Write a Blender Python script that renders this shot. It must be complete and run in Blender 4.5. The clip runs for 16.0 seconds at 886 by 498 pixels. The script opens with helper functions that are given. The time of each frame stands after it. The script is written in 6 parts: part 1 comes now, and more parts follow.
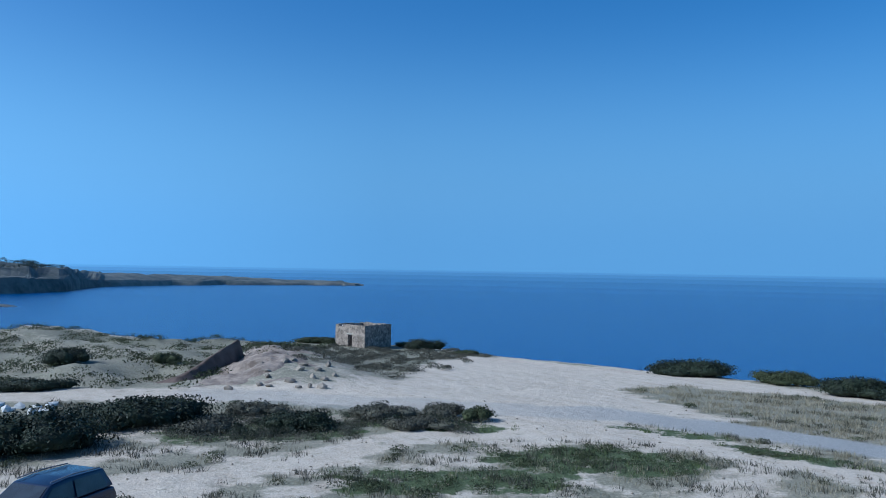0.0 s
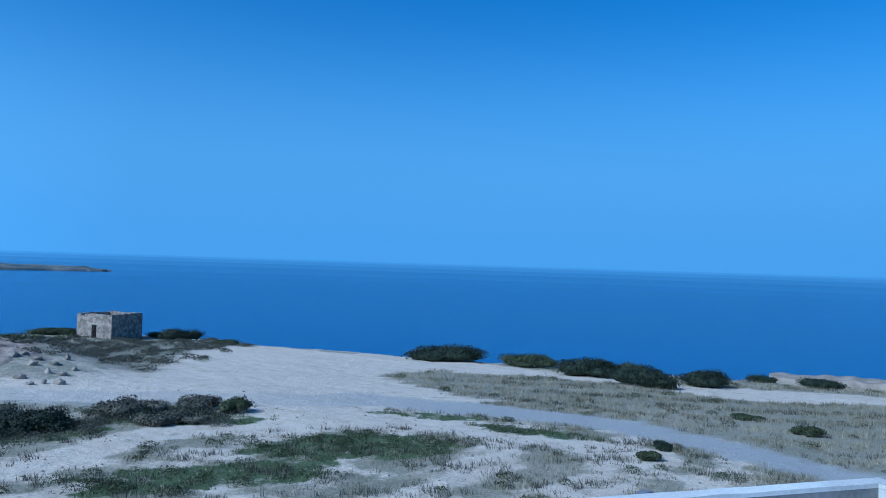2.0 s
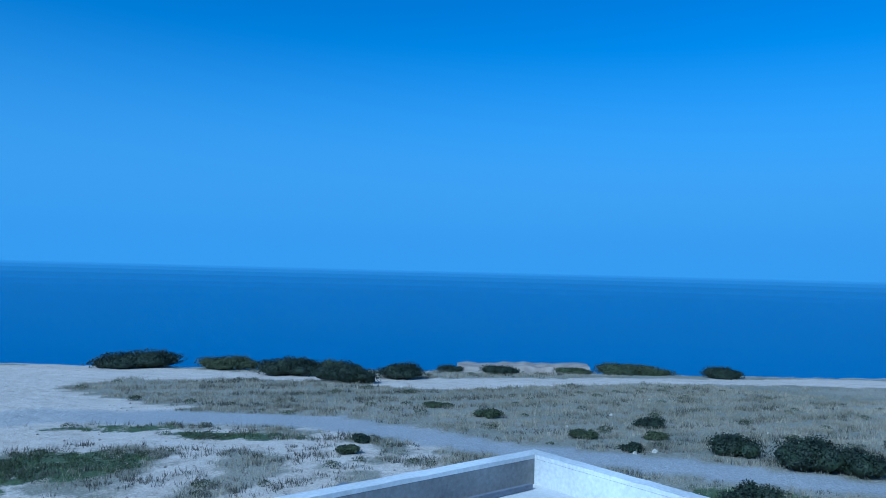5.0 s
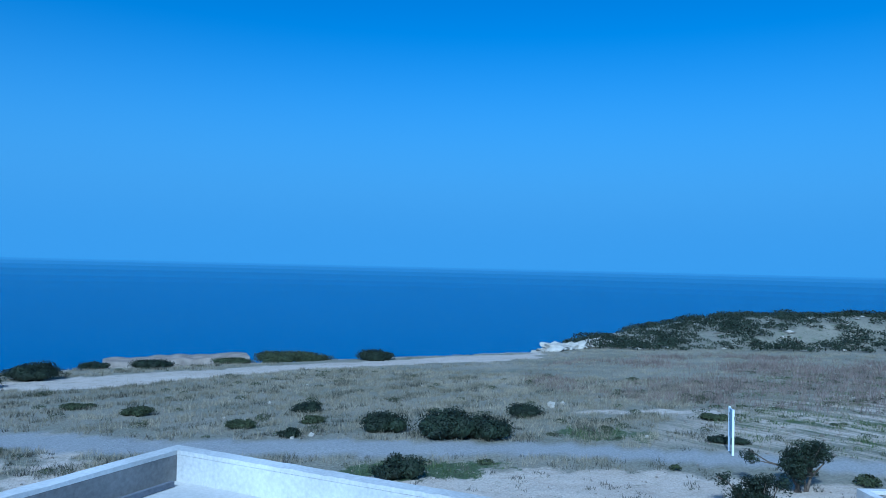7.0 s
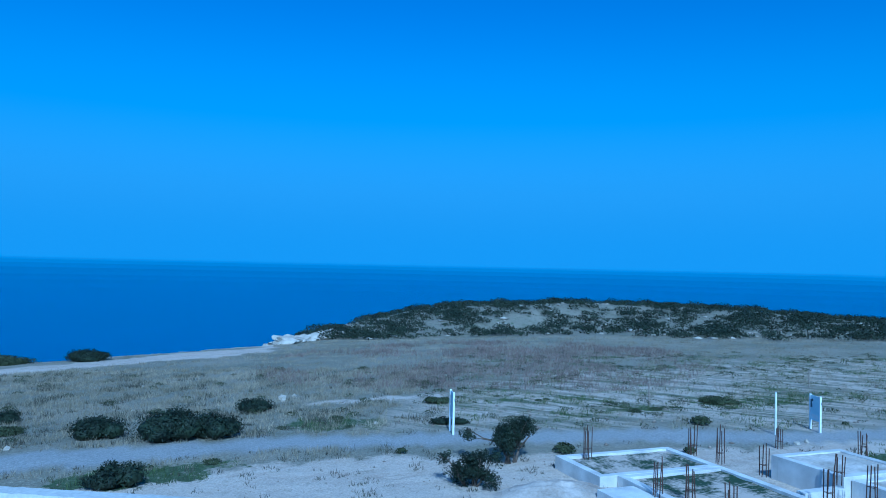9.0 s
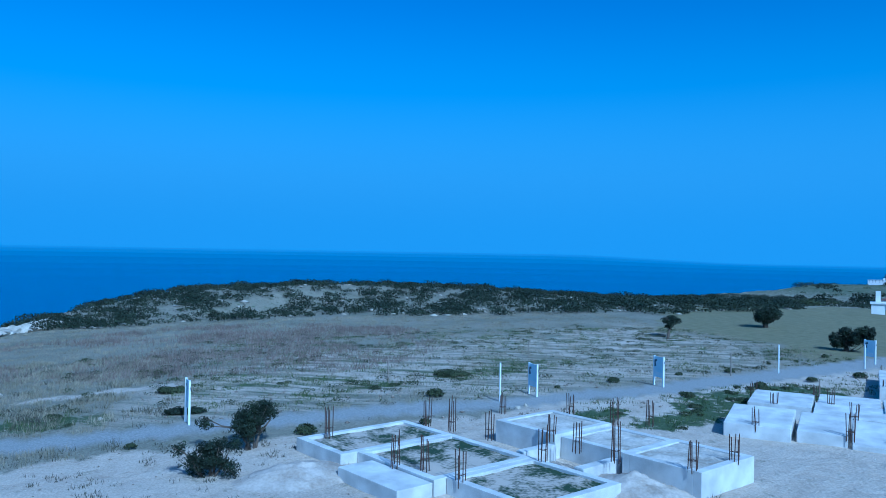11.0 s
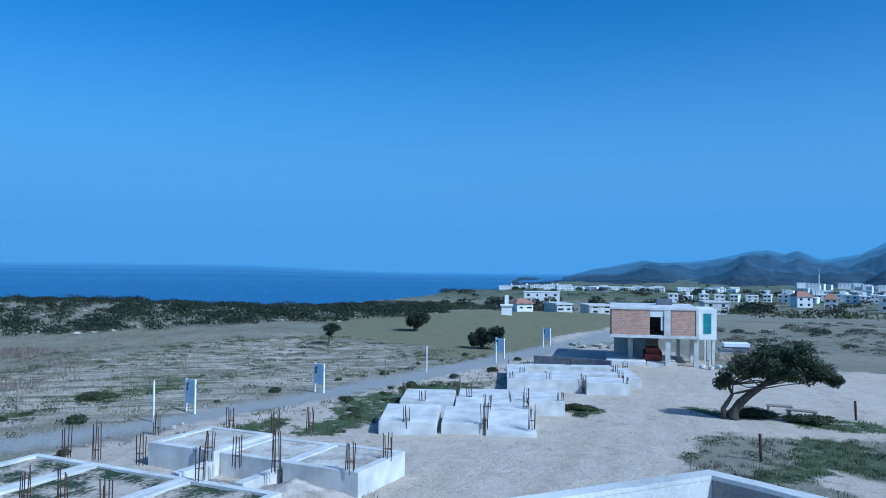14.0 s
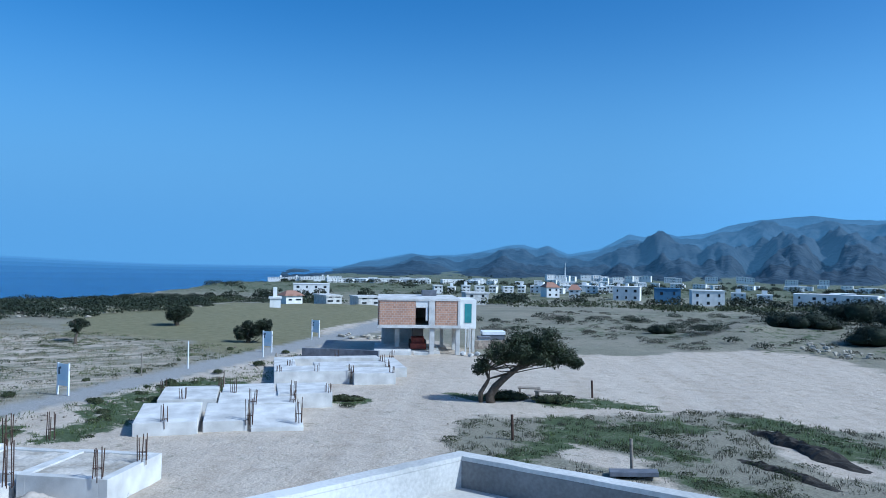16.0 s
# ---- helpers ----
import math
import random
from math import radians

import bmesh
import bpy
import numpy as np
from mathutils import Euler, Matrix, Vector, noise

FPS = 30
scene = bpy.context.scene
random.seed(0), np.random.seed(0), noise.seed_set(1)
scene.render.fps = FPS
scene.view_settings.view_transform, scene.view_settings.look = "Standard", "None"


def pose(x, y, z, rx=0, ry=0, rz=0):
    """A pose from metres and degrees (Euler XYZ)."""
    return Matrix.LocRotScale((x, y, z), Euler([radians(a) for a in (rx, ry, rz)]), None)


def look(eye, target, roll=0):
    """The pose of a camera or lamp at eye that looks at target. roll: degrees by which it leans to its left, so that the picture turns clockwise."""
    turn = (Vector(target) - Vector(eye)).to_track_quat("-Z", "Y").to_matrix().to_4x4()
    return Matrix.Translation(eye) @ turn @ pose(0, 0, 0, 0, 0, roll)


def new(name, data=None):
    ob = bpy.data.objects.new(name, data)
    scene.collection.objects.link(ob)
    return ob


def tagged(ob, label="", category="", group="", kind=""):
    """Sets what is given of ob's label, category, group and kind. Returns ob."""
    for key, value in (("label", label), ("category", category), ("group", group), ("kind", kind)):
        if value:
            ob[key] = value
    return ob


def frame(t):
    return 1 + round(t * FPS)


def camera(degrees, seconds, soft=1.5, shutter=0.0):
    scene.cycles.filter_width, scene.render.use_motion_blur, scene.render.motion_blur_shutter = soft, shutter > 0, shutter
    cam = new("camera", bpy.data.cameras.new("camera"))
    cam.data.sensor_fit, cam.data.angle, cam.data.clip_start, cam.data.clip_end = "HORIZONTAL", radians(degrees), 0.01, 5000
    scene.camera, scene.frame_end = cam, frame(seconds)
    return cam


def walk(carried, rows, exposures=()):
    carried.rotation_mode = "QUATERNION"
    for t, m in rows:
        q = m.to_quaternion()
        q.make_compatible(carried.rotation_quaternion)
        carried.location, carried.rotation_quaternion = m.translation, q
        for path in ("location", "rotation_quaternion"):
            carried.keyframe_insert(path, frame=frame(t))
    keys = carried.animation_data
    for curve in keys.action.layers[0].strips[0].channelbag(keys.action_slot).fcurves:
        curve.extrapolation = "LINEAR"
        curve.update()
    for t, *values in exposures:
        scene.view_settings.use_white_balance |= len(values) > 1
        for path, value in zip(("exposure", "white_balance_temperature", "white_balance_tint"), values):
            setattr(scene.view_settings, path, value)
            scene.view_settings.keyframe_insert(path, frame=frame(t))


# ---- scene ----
cam = camera(60.45, 16.0, soft=0.9)
EYE, ARM = 7.6, 0.2
# seconds, yaw, pitch, roll (the picture turns clockwise) of a camera held at arm's length by someone who turns on the spot
ROWS = [
    (0.0, 0.00, 1.73, 0.94),
    (0.5, -4.64, 1.62, 0.82),
    (1.0, -8.90, 1.76, 1.35),
    (1.5, -13.00, 1.13, 1.83),
    (2.0, -17.55, 1.26, 1.79),
    (2.5, -21.53, 1.01, 1.96),
    (3.0, -25.52, 0.90, 2.31),
    (5.5, -45.76, 1.78, 1.47),
    (6.0, -53.20, 1.67, 1.70),
    (6.5, -58.94, 1.74, 1.37),
    (7.0, -64.74, 1.52, 1.35),
    (7.5, -69.16, 1.53, 1.37),
    (8.0, -74.15, 1.41, 1.66),
    (8.5, -78.90, 1.39, 1.47),
    (9.0, -84.61, 1.38, 1.26),
    (9.5, -90.38, 0.62, 1.40),
    (12.0, -110.82, 0.94, 1.12),
    (12.5, -114.75, 1.02, 1.61),
    (13.0, -120.36, 1.06, 1.24),
    (13.5, -124.40, 1.54, 0.51),
    (14.0, -128.78, 1.45, 0.57),
    (14.5, -133.67, 1.48, 0.86),
    (15.0, -137.74, 1.30, 1.05),
    (15.5, -141.83, 1.31, 1.04),
    (16.0, -145.95, 1.06, 0.91),
]


def held(yaw, pitch, roll):
    a = radians(yaw)
    eye = Vector((-ARM * math.sin(a), ARM * math.cos(a), EYE))
    ahead = Vector((-math.sin(a), math.cos(a), math.tan(radians(pitch))))
    return look(eye, eye + ahead, roll)


EXPOSURES = [(0.0, 0.14, 5200, 4), (2.7, 0.07, 4280, -1), (5.5, -0.03, 4120, -3), (7.1, 0.0, 4200, -3), (8.0, -0.07, 3880, -5), (8.8, -0.1, 3750, -6), (12.3, -0.05, 3950, -3), (14.5, 0.1, 4800, 2), (16.0, 0.2, 5050, 3)]
walk(cam, [(t, held(*turn)) for t, *turn in ROWS], EXPOSURES)

# ---- sky, sun, sea haze ----
SUN_AZ, SUN_EL = 257.0, 40.0     # clockwise from +y
world = bpy.data.worlds.new("sky")
scene.world = world
world.use_nodes = True
sky = world.node_tree.nodes.new("ShaderNodeTexSky")
sky.sky_type, sky.sun_disc = "NISHITA", False
sky.sun_elevation, sky.sun_rotation = radians(SUN_EL), radians(SUN_AZ)
sky.altitude, sky.air_density, sky.dust_density, sky.ozone_density = 0, 1.0, 1.6, 4.0
background = world.node_tree.nodes["Background"]
background.inputs[1].default_value = 0.106
deep = world.node_tree.nodes.new("ShaderNodeHueSaturation")
deep.inputs["Saturation"].default_value = 1.3
world.node_tree.links.new(sky.outputs[0], deep.inputs["Color"])
world.node_tree.links.new(deep.outputs[0], background.inputs[0])
lamp = bpy.data.lights.new("sun", "SUN")
lamp.energy, lamp.angle, lamp.color = 3.7, radians(0.53), (1.0, 0.95, 0.88)
sun = new("sun", lamp)
a, e = radians(SUN_AZ), radians(SUN_EL)
sun.matrix_world = look((0, 0, 60), (-math.sin(a) * math.cos(e), -math.cos(a) * math.cos(e), 60 - math.sin(e)))

# ---- materials ----


def nodes(mat):
    return mat.node_tree.nodes, mat.node_tree.links


def matte(name, a, b, scale=3.0, rough=0.85, bump=0.3, detail=6.0, fine=40.0, spec=0.3, metal=0.0, random_tint=0.0, distance=0.02, hard=0.23):
    """A rough surface that varies between two colours at two scales, with fine relief."""
    mat = bpy.data.materials.new(name)
    mat.use_nodes = True
    n, l = nodes(mat)
    bsdf = n["Principled BSDF"]
    bsdf.inputs["Roughness"].default_value = rough
    bsdf.inputs["Specular IOR Level"].default_value = spec
    bsdf.inputs["Metallic"].default_value = metal
    co = n.new("ShaderNodeTexCoord")
    big, small = n.new("ShaderNodeTexNoise"), n.new("ShaderNodeTexNoise")
    big.inputs["Scale"].default_value, big.inputs["Detail"].default_value = scale, detail
    small.inputs["Scale"].default_value, small.inputs["Detail"].default_value = fine, 4
    l.new(co.outputs["Object"], big.inputs["Vector"]), l.new(co.outputs["Object"], small.inputs["Vector"])
    add = n.new("ShaderNodeMath"); add.operation = "MULTIPLY_ADD"
    l.new(small.outputs[0], add.inputs[0]); add.inputs[1].default_value = 0.5
    l.new(big.outputs[0], add.inputs[2])
    ramp = n.new("ShaderNodeValToRGB")
    ramp.color_ramp.elements[0].position, ramp.color_ramp.elements[1].position = 0.75 - hard, 0.75 + hard
    ramp.color_ramp.elements[0].color, ramp.color_ramp.elements[1].color = (*a, 1), (*b, 1)
    l.new(add.outputs[0], ramp.inputs[0])
    out = ramp.outputs[0]
    if random_tint:
        info = n.new("ShaderNodeObjectInfo")
        geo = n.new("ShaderNodeNewGeometry")
        s = n.new("ShaderNodeMath"); s.operation = "ADD"
        l.new(info.outputs["Random"], s.inputs[0]), l.new(geo.outputs["Random Per Island"], s.inputs[1])
        fr = n.new("ShaderNodeMath"); fr.operation = "FRACT"
        l.new(s.outputs[0], fr.inputs[0])
        mr = n.new("ShaderNodeMapRange")
        mr.inputs[3].default_value, mr.inputs[4].default_value = 1 - random_tint, 1 + random_tint
        l.new(fr.outputs[0], mr.inputs[0])
        hsv = n.new("ShaderNodeHueSaturation")
        l.new(mr.outputs[0], hsv.inputs["Value"]), l.new(out, hsv.inputs["Color"])
        out = hsv.outputs[0]
    l.new(out, bsdf.inputs["Base Color"])
    if bump:
        bp = n.new("ShaderNodeBump")
        bp.inputs["Strength"].default_value, bp.inputs["Distance"].default_value = bump, distance
        l.new(add.outputs[0], bp.inputs["Height"]), l.new(bp.outputs[0], bsdf.inputs["Normal"])
    return mat


M = {}
M["concrete"] = matte("concrete", (0.42, 0.41, 0.39), (0.72, 0.71, 0.68), 1.2, bump=0.25)
M["plaster"] = matte("white_plaster", (0.66, 0.66, 0.64), (0.82, 0.82, 0.80), 0.8, bump=0.1)
M["scrub"] = matte("scrub_leaf", (0.022, 0.03, 0.012), (0.068, 0.08, 0.037), 2.0, fine=18, random_tint=0.35, bump=0.0)
M["rock"] = matte("limestone", (0.28, 0.25, 0.20), (0.62, 0.57, 0.48), 0.6, bump=0.6, distance=0.1)
M["stone"] = matte("rubble_stone", (0.17, 0.14, 0.11), (0.36, 0.31, 0.25), 2.0, bump=0.6, random_tint=0.3, distance=0.05)


def part(name, bm, material, parent=None, label="", smooth=False):
    me = bpy.data.meshes.new(name)
    bm.normal_update()
    bm.to_mesh(me)
    bm.free()
    me.materials.append(M[material] if isinstance(material, str) else material)
    if smooth:
        me.shade_smooth()
    ob = new(name, me)
    ob.parent = parent
    if label:
        ob["label"] = label
    return ob


def empty(name, m, label="", category="", group="", kind=""):
    ob = new(name)
    ob.matrix_world = m
    return tagged(ob, label, category, group, kind)


def box(bm, x0, y0, z0, x1, y1, z1, bevel=0.0, m=None):
    r = bmesh.ops.create_cube(bm, size=1.0)
    vs = r["verts"]
    t = Matrix.LocRotScale(((x0 + x1) / 2, (y0 + y1) / 2, (z0 + z1) / 2), None, (abs(x1 - x0), abs(y1 - y0), abs(z1 - z0)))
    bmesh.ops.transform(bm, matrix=(m @ t) if m else t, verts=vs)
    if bevel:
        es = list({e for v in vs for e in v.link_edges})
        bmesh.ops.bevel(bm, geom=es, offset=bevel, segments=2, affect="EDGES", profile=0.6)
    return bm


def boxed(*a, **k):
    return box(bmesh.new(), *a, **k)


# ---- the lie of the land ----
SX, SY = 0.669, 0.743     # towards the sea; (SY, -SX) runs along the coast
SEA = -22.4


def smooth(x, a, b):
    t = np.clip((x - a) / (b - a), 0, 1)
    return t * t * (3 - 2 * t)


def wave(x, y, size, seed):
    """A cheap sum of sines that looks like noise, from -1 to 1."""
    r = np.random.RandomState(seed)
    out, gain = 0.0, 1.0
    for k in range(4):
        for _ in range(3):
            ang, ph = r.uniform(0, 2 * math.pi, 2)
            f = 2 ** k / size * r.uniform(0.7, 1.4)
            out = out + gain * np.sin((x * math.cos(ang) + y * math.sin(ang)) * f * 6.28 + ph)
        gain *= 0.55
    return out / 3.6


EDGE_V = [-400, -130, -97, -84, -76, -69, -54, -37, 0, 30, 48, 56, 66, 90, 130, 170, 230, 300, 400, 700, 1500, 4000]
EDGE_S = [10, 24, 33, 42, 58, 70, 69, 71, 77, 83, 84, 92, 104, 118, 112, 92, 84, 60, 30, 8, -150, -1200]


def shore(v):
    return np.interp(v, EDGE_V, EDGE_S)


def hill_foot(s):
    """Where, along the coast, the low hill begins."""
    return np.interp(s, [0, 10, 16, 25, 40, 54, 70, 78, 84, 95, 106, 120], [150, 125, 113, 99, 93, 91, 88, 77, 63, 60, 60, 70])


def land(x, y):
    """The height of the ground."""
    x, y = np.asarray(x, float), np.asarray(y, float)
    s, v = SX * x + SY * y, SY * x - SX * y
    d = np.hypot(x, y)
    z = -0.05 * np.maximum(0, s - 32) + 0.0 * d
    z = z + 4.6 * smooth(v - hill_foot(s), 0, 48) * smooth(s, 16, 88) * (1 - smooth(v, 125, 215))
    z = z + 0.8 * np.exp(-((s - 60) / 28) ** 2) * smooth(v, 150, 230) * (1 - smooth(v, 300, 500))
    # the dug bank and its spoil heap by the old hut
    u1, u2 = (x + 11.5) * 0.94 + (y - 60) * 0.33, -(x + 11.5) * 0.33 + (y - 60) * 0.94
    z = z + 1.2 * np.exp(-(np.maximum(0, np.abs(u1) - 1) / 3.4) ** 2) * smooth(u2, -13, -3) * (1 - smooth(u2, 6, 26)) * smooth(u1, -5.2, -3.2)
    # rough ground towards the bay
    rough = smooth(-x, 14, 22) * smooth(y, 46, 54) + smooth(v, -70, -90)
    z = z + np.clip(rough, 0, 1) * (0.9 * wave(x, y, 22, 3) + 0.3 * wave(x, y, 6, 4))
    # the plain falls away gently and rises again towards the hills
    plain = np.maximum(smooth(v, 60, 160), smooth(-s, 20, 90))
    z = z - plain * (7.0 * smooth(d, 95, 310) + 9.5 * smooth(d, 450, 950))
    z = z + smooth(v - 0.5 * s, 95, 130) * 0.35 * wave(x, y, 30, 5) * (1 - smooth(d, 300, 900))
    bank = smooth(-y, 70, 90) * smooth(30 - x, 0, 12)
    z = z + bank * (1.1 + 0.7 * wave(x, y, 20, 9) + 0.35 * wave(x, y, 6, 10))
    z = z + 0.05 * wave(x, y, 9, 7) * smooth(d, 14, 30) + 0.03 * wave(x, y, 4.5, 8)
    e = shore(v) + 1.6 * wave(x, y, 16, 11)
    drop = smooth(s, e, e + 16)
    return z * (1 - drop) + drop * (SEA - 6)


ROAD = [(-14, 46.5, 2.0), (-4, 44.2, 2.4), (4, 43.6, 2.6), (9.7, 43.9, 2.5), (15.3, 40.2, 2.4), (20.9, 35.4, 2.2), (22.6, 31, 1.9), (23.8, 24.8, 1.7), (26.3, 20, 1.5),
        (28.4, 15.8, 1.4), (31.7, 10.1, 1.25), (33.2, 5.5, 1.2), (34.4, 1.5, 1.2), (35.4, -1.4, 1.2), (37.6, -13.5, 1.25), (39.8, -22.6, 1.3), (43.7, -33.8, 1.5), (50, -53, 1.8), (55, -66, 2.2), (75, -112, 2.2)]


def near_line(x, y, line):
    """How far each place lies inside (above 0) a band along a line of (x, y, half width), in metres."""
    best = np.full(np.shape(x), -1e9)
    for (ax, ay, aw), (bx, by, bw) in zip(line, line[1:]):
        dx, dy = bx - ax, by - ay
        t = np.clip(((x - ax) * dx + (y - ay) * dy) / (dx * dx + dy * dy), 0, 1)
        best = np.maximum(best, aw + t * (bw - aw) - np.hypot(x - ax - t * dx, y - ay - t * dy))
    return best


def inside(x, y, poly):
    """How far each place lies inside (above 0) a polygon, in metres."""
    hit = np.zeros(np.shape(x), bool)
    for (ax, ay), (bx, by) in zip(poly, poly[1:] + poly[:1]):
        cross = (ay > y) != (by > y)
        hit ^= cross & (x < (bx - ax) * (y - ay) / ((by - ay) or 1e-9) + ax)
    edge = -near_line(x, y, [(*p, 0) for p in poly + poly[:1]])
    return np.where(hit, edge, -edge)


SAND = [
    [(-30, 47), (-17, 49), (-8, 50), (-3, 57), (-2, 68), (2, 84), (8, 86), (14, 80), (22, 75), (34, 61), (38, 55), (46, 52), (60, 46), (82, 35), (92, 29), (81, 26.5), (59, 40.5), (46, 44.5), (37, 44.5), (33, 56), (19, 62.5), (12.5, 57), (17, 44), (12, 40), (4, 41), (-8, 44), (-30, 42)],
    [(3, 41.5), (9, 41), (14, 36.5), (18.5, 31), (20, 24), (17, 27), (13, 31.5), (7, 35), (0, 34), (-4, 30), (-9, 25), (-14, 23), (-18, 25), (-8, 30), (-4, 34), (0, 39)],
    [(17, 26), (22, 19.5), (27, 11), (31, 3), (31.5, -3), (37, -13.5), (39, -24), (42, -33), (47, -48), (50, -58), (42, -62), (33, -54), (24, -62), (15.5, -74), (8, -72), (2, -62), (-30, -62), (-30, -48), (2, -40.5), (11, -41.5), (13, -39), (20, -31), (15, -24), (16, -10), (20, 4), (18, 15)],
    [(36, 5), (44, 6), (56, 0), (66, -14), (74, -30), (76, -42), (60, -44), (48, -37), (41.5, -24), (39, -13)],
    [(53, -58), (58, -62), (68, -88), (62, -92), (52, -70)],
]
GREEN = [(6.5, 31.5, 6, 2.6, -10), (1, 28, 5, 2, 5), (11, 38.2, 4, 1.0, -25), (16, 33, 4.5, 1.0, -45), (26, 13, 3.8, 1.5, -55), (36.5, -27, 9, 2.6, -73), (33.5, -15.5, 3, 1.5, -60), (32.5, -20, 4, 1.6, -70), (13, -32.5, 6, 2.2, -28), (5.5, -38, 6, 2.0, -35),
         (17, -39.3, 4.5, 1.6, 20), (45, -2, 6, 1.4, -70), (48, -15, 9, 2.0, -62), (42, -5, 5, 1.2, -60), (27.5, -31.5, 2.6, 1.3, 0), (36, 8.5, 3.5, 1.2, -70), (-1, 38, 5, 1.3, -10), (22, -37.3, 2.4, 1.0, 0), (28, -4.5, 2.4, 1.6, 0), (25.5, -7.5, 2, 1.5, 0),
         (11.5, -35.8, 4.8, 1.9, 38), (14.2, -29.5, 4.5, 1.1, 85), (4.5, -37, 4, 1.5, -10), (7, -27.3, 4, 0.9, -20), (-9, 36.5, 5.5, 3.2, 5), (-1.5, 39, 4.2, 2.0, -20)]
PALE = [(11, -28.5, 4, 1.6, -20), (4, -33.5, 4.5, 1.4, -40), (9, -25, 4, 2, 0), (26, 9, 3, 1.5, -60), (44, 8, 5, 1.2, -60), (62, -32, 6, 1.2, -60), (22, -42, 8, 2.5, -20)]
MEADOW = [(47, -40), (60, -45), (75, -42), (100, -58), (130, -90), (140, -130), (95, -130), (70, -100), (57, -64), (50, -50)]


def blob(x, y, cx, cy, rx, ry, deg):
    a = radians(deg)
    u, w = (x - cx) * math.cos(a) + (y - cy) * math.sin(a), -(x - cx) * math.sin(a) + (y - cy) * math.cos(a)
    return 1 - np.hypot(u / rx, w / ry)


def cover(x, y):
    """Bare earth, green growth, asphalt and meadow at each place, from 0 to 1."""
    s, v = SX * x + SY * y, SY * x - SX * y
    ragged = 0.9 * wave(x, y, 7, 21) + 0.5 * wave(x, y, 1.8, 22)
    sand = np.zeros(np.shape(x))
    for k, poly in enumerate(SAND):
        here = smooth(inside(x, y, poly) + ragged, -0.8, 0.8)
        sand = np.maximum(sand, here * (0.12 if k == 3 else 1.0))
    for g in PALE:
        sand = np.maximum(sand, 0.9 * smooth(blob(x, y, *g) + 0.4 * ragged, 0.0, 0.4))
    sand = np.maximum(sand, 0.35 * smooth(blob(x, y, -11, 54, 8, 10, 15) + 0.3 * ragged, 0.0, 0.4))
    front = smooth(-np.hypot((x - 3) / 24, (y - 31) / 13), -1.0, -0.8)
    sand = np.maximum(sand, front * smooth(wave(x, y, 6, 27), -0.35, 0.35) * 0.75)
    beyond = smooth(v - 0.4 * s, 130, 200)
    sand = np.maximum(sand, (s > shore(v) - 1) * 0.9)
    sand = np.maximum(sand, smooth(wave(x, y, 14, 25), 0.15, 0.5) * 0.3 * (smooth(-x, 14, 22) * smooth(y, 46, 54)))
    sand = np.maximum(sand, smooth(wave(x, y, 40, 26), 0.1, 0.6) * 0.55 * beyond)
    green = np.zeros(np.shape(x))
    for g in GREEN:
        green = np.maximum(green, smooth(blob(x, y, *g) + 0.35 * ragged, -0.05, 0.35))
    green = np.maximum(green, 0.7 * smooth(wave(x, y, 70, 31), 0.0, 0.6) * smooth(-s, 40, 120))
    green = np.maximum(green, 0.75 * smooth(np.hypot(x, y), 230, 420))
    green = np.maximum(green, 0.22 * smooth(v - hill_foot(s) + 3 * ragged, -2, 4) * smooth(s, 8, 20) * (1 - smooth(v, 230, 300)))
    green = np.maximum(green, (0.35 + 0.3 * wave(x, y, 13, 33)) * smooth(-y, 66, 76) * smooth(54 - x, 0, 8))
    road = smooth(near_line(x, y, ROAD) + 0.15 * ragged, -0.1, 0.15) * (0.4 + 0.6 * smooth(x, 2, 16))
    meadow = smooth(inside(x, y, MEADOW) + 2 * ragged, -2, 3)
    return sand, green, road, meadow


# ---- ground ----


def steps(lo, hi, first, growth):
    """Places along an axis, close together at 0 and wider apart further out."""
    out = [0.0]
    while out[-1] < hi:
        out.append(out[-1] + first + growth * out[-1])
    neg = [0.0]
    while neg[-1] > lo:
        neg.append(neg[-1] - first + growth * neg[-1])
    return np.array(neg[:0:-1] + out)


def sheet(name, xs, ys, z):
    """A grid mesh over the places xs, ys."""
    nx, ny = len(xs), len(ys)
    gx, gy = np.meshgrid(xs, ys)
    co = np.stack([gx, gy, z], -1).reshape(-1, 3)
    i = np.arange(nx * ny).reshape(ny, nx)
    quads = np.stack([i[:-1, :-1], i[:-1, 1:], i[1:, 1:], i[1:, :-1]], -1).reshape(-1)
    me = bpy.data.meshes.new(name)
    me.vertices.add(len(co)); me.vertices.foreach_set("co", co.ravel())
    n = len(quads) // 4
    me.loops.add(4 * n); me.loops.foreach_set("vertex_index", quads)
    me.polygons.add(n); me.polygons.foreach_set("loop_start", np.arange(0, 4 * n, 4))
    me.update(calc_edges=True)
    me.shade_smooth()
    return me


gs, gv = steps(-3800, 150, 0.42, 0.017), steps(-420, 4200, 0.42, 0.017)
GS, GV = np.meshgrid(gs, gv)
GX, GY = SX * GS + SY * GV, SY * GS - SX * GV
ground_mesh = sheet("ground", gs, gv, land(GX, GY))
ground_mesh.transform(Matrix(((SX, SY, 0, 0), (SY, -SX, 0, 0), (0, 0, 1, 0), (0, 0, 0, 1))))
ground_mesh.flip_normals()
sand, green, road, meadow = cover(GX, GY)
attr = ground_mesh.color_attributes.new("cover", "FLOAT_COLOR", "POINT")
attr.data.foreach_set("color", np.stack([sand, green, road, meadow], -1).ravel())
stony = ground_mesh.attributes.new("stony_rows", "FLOAT", "POINT")
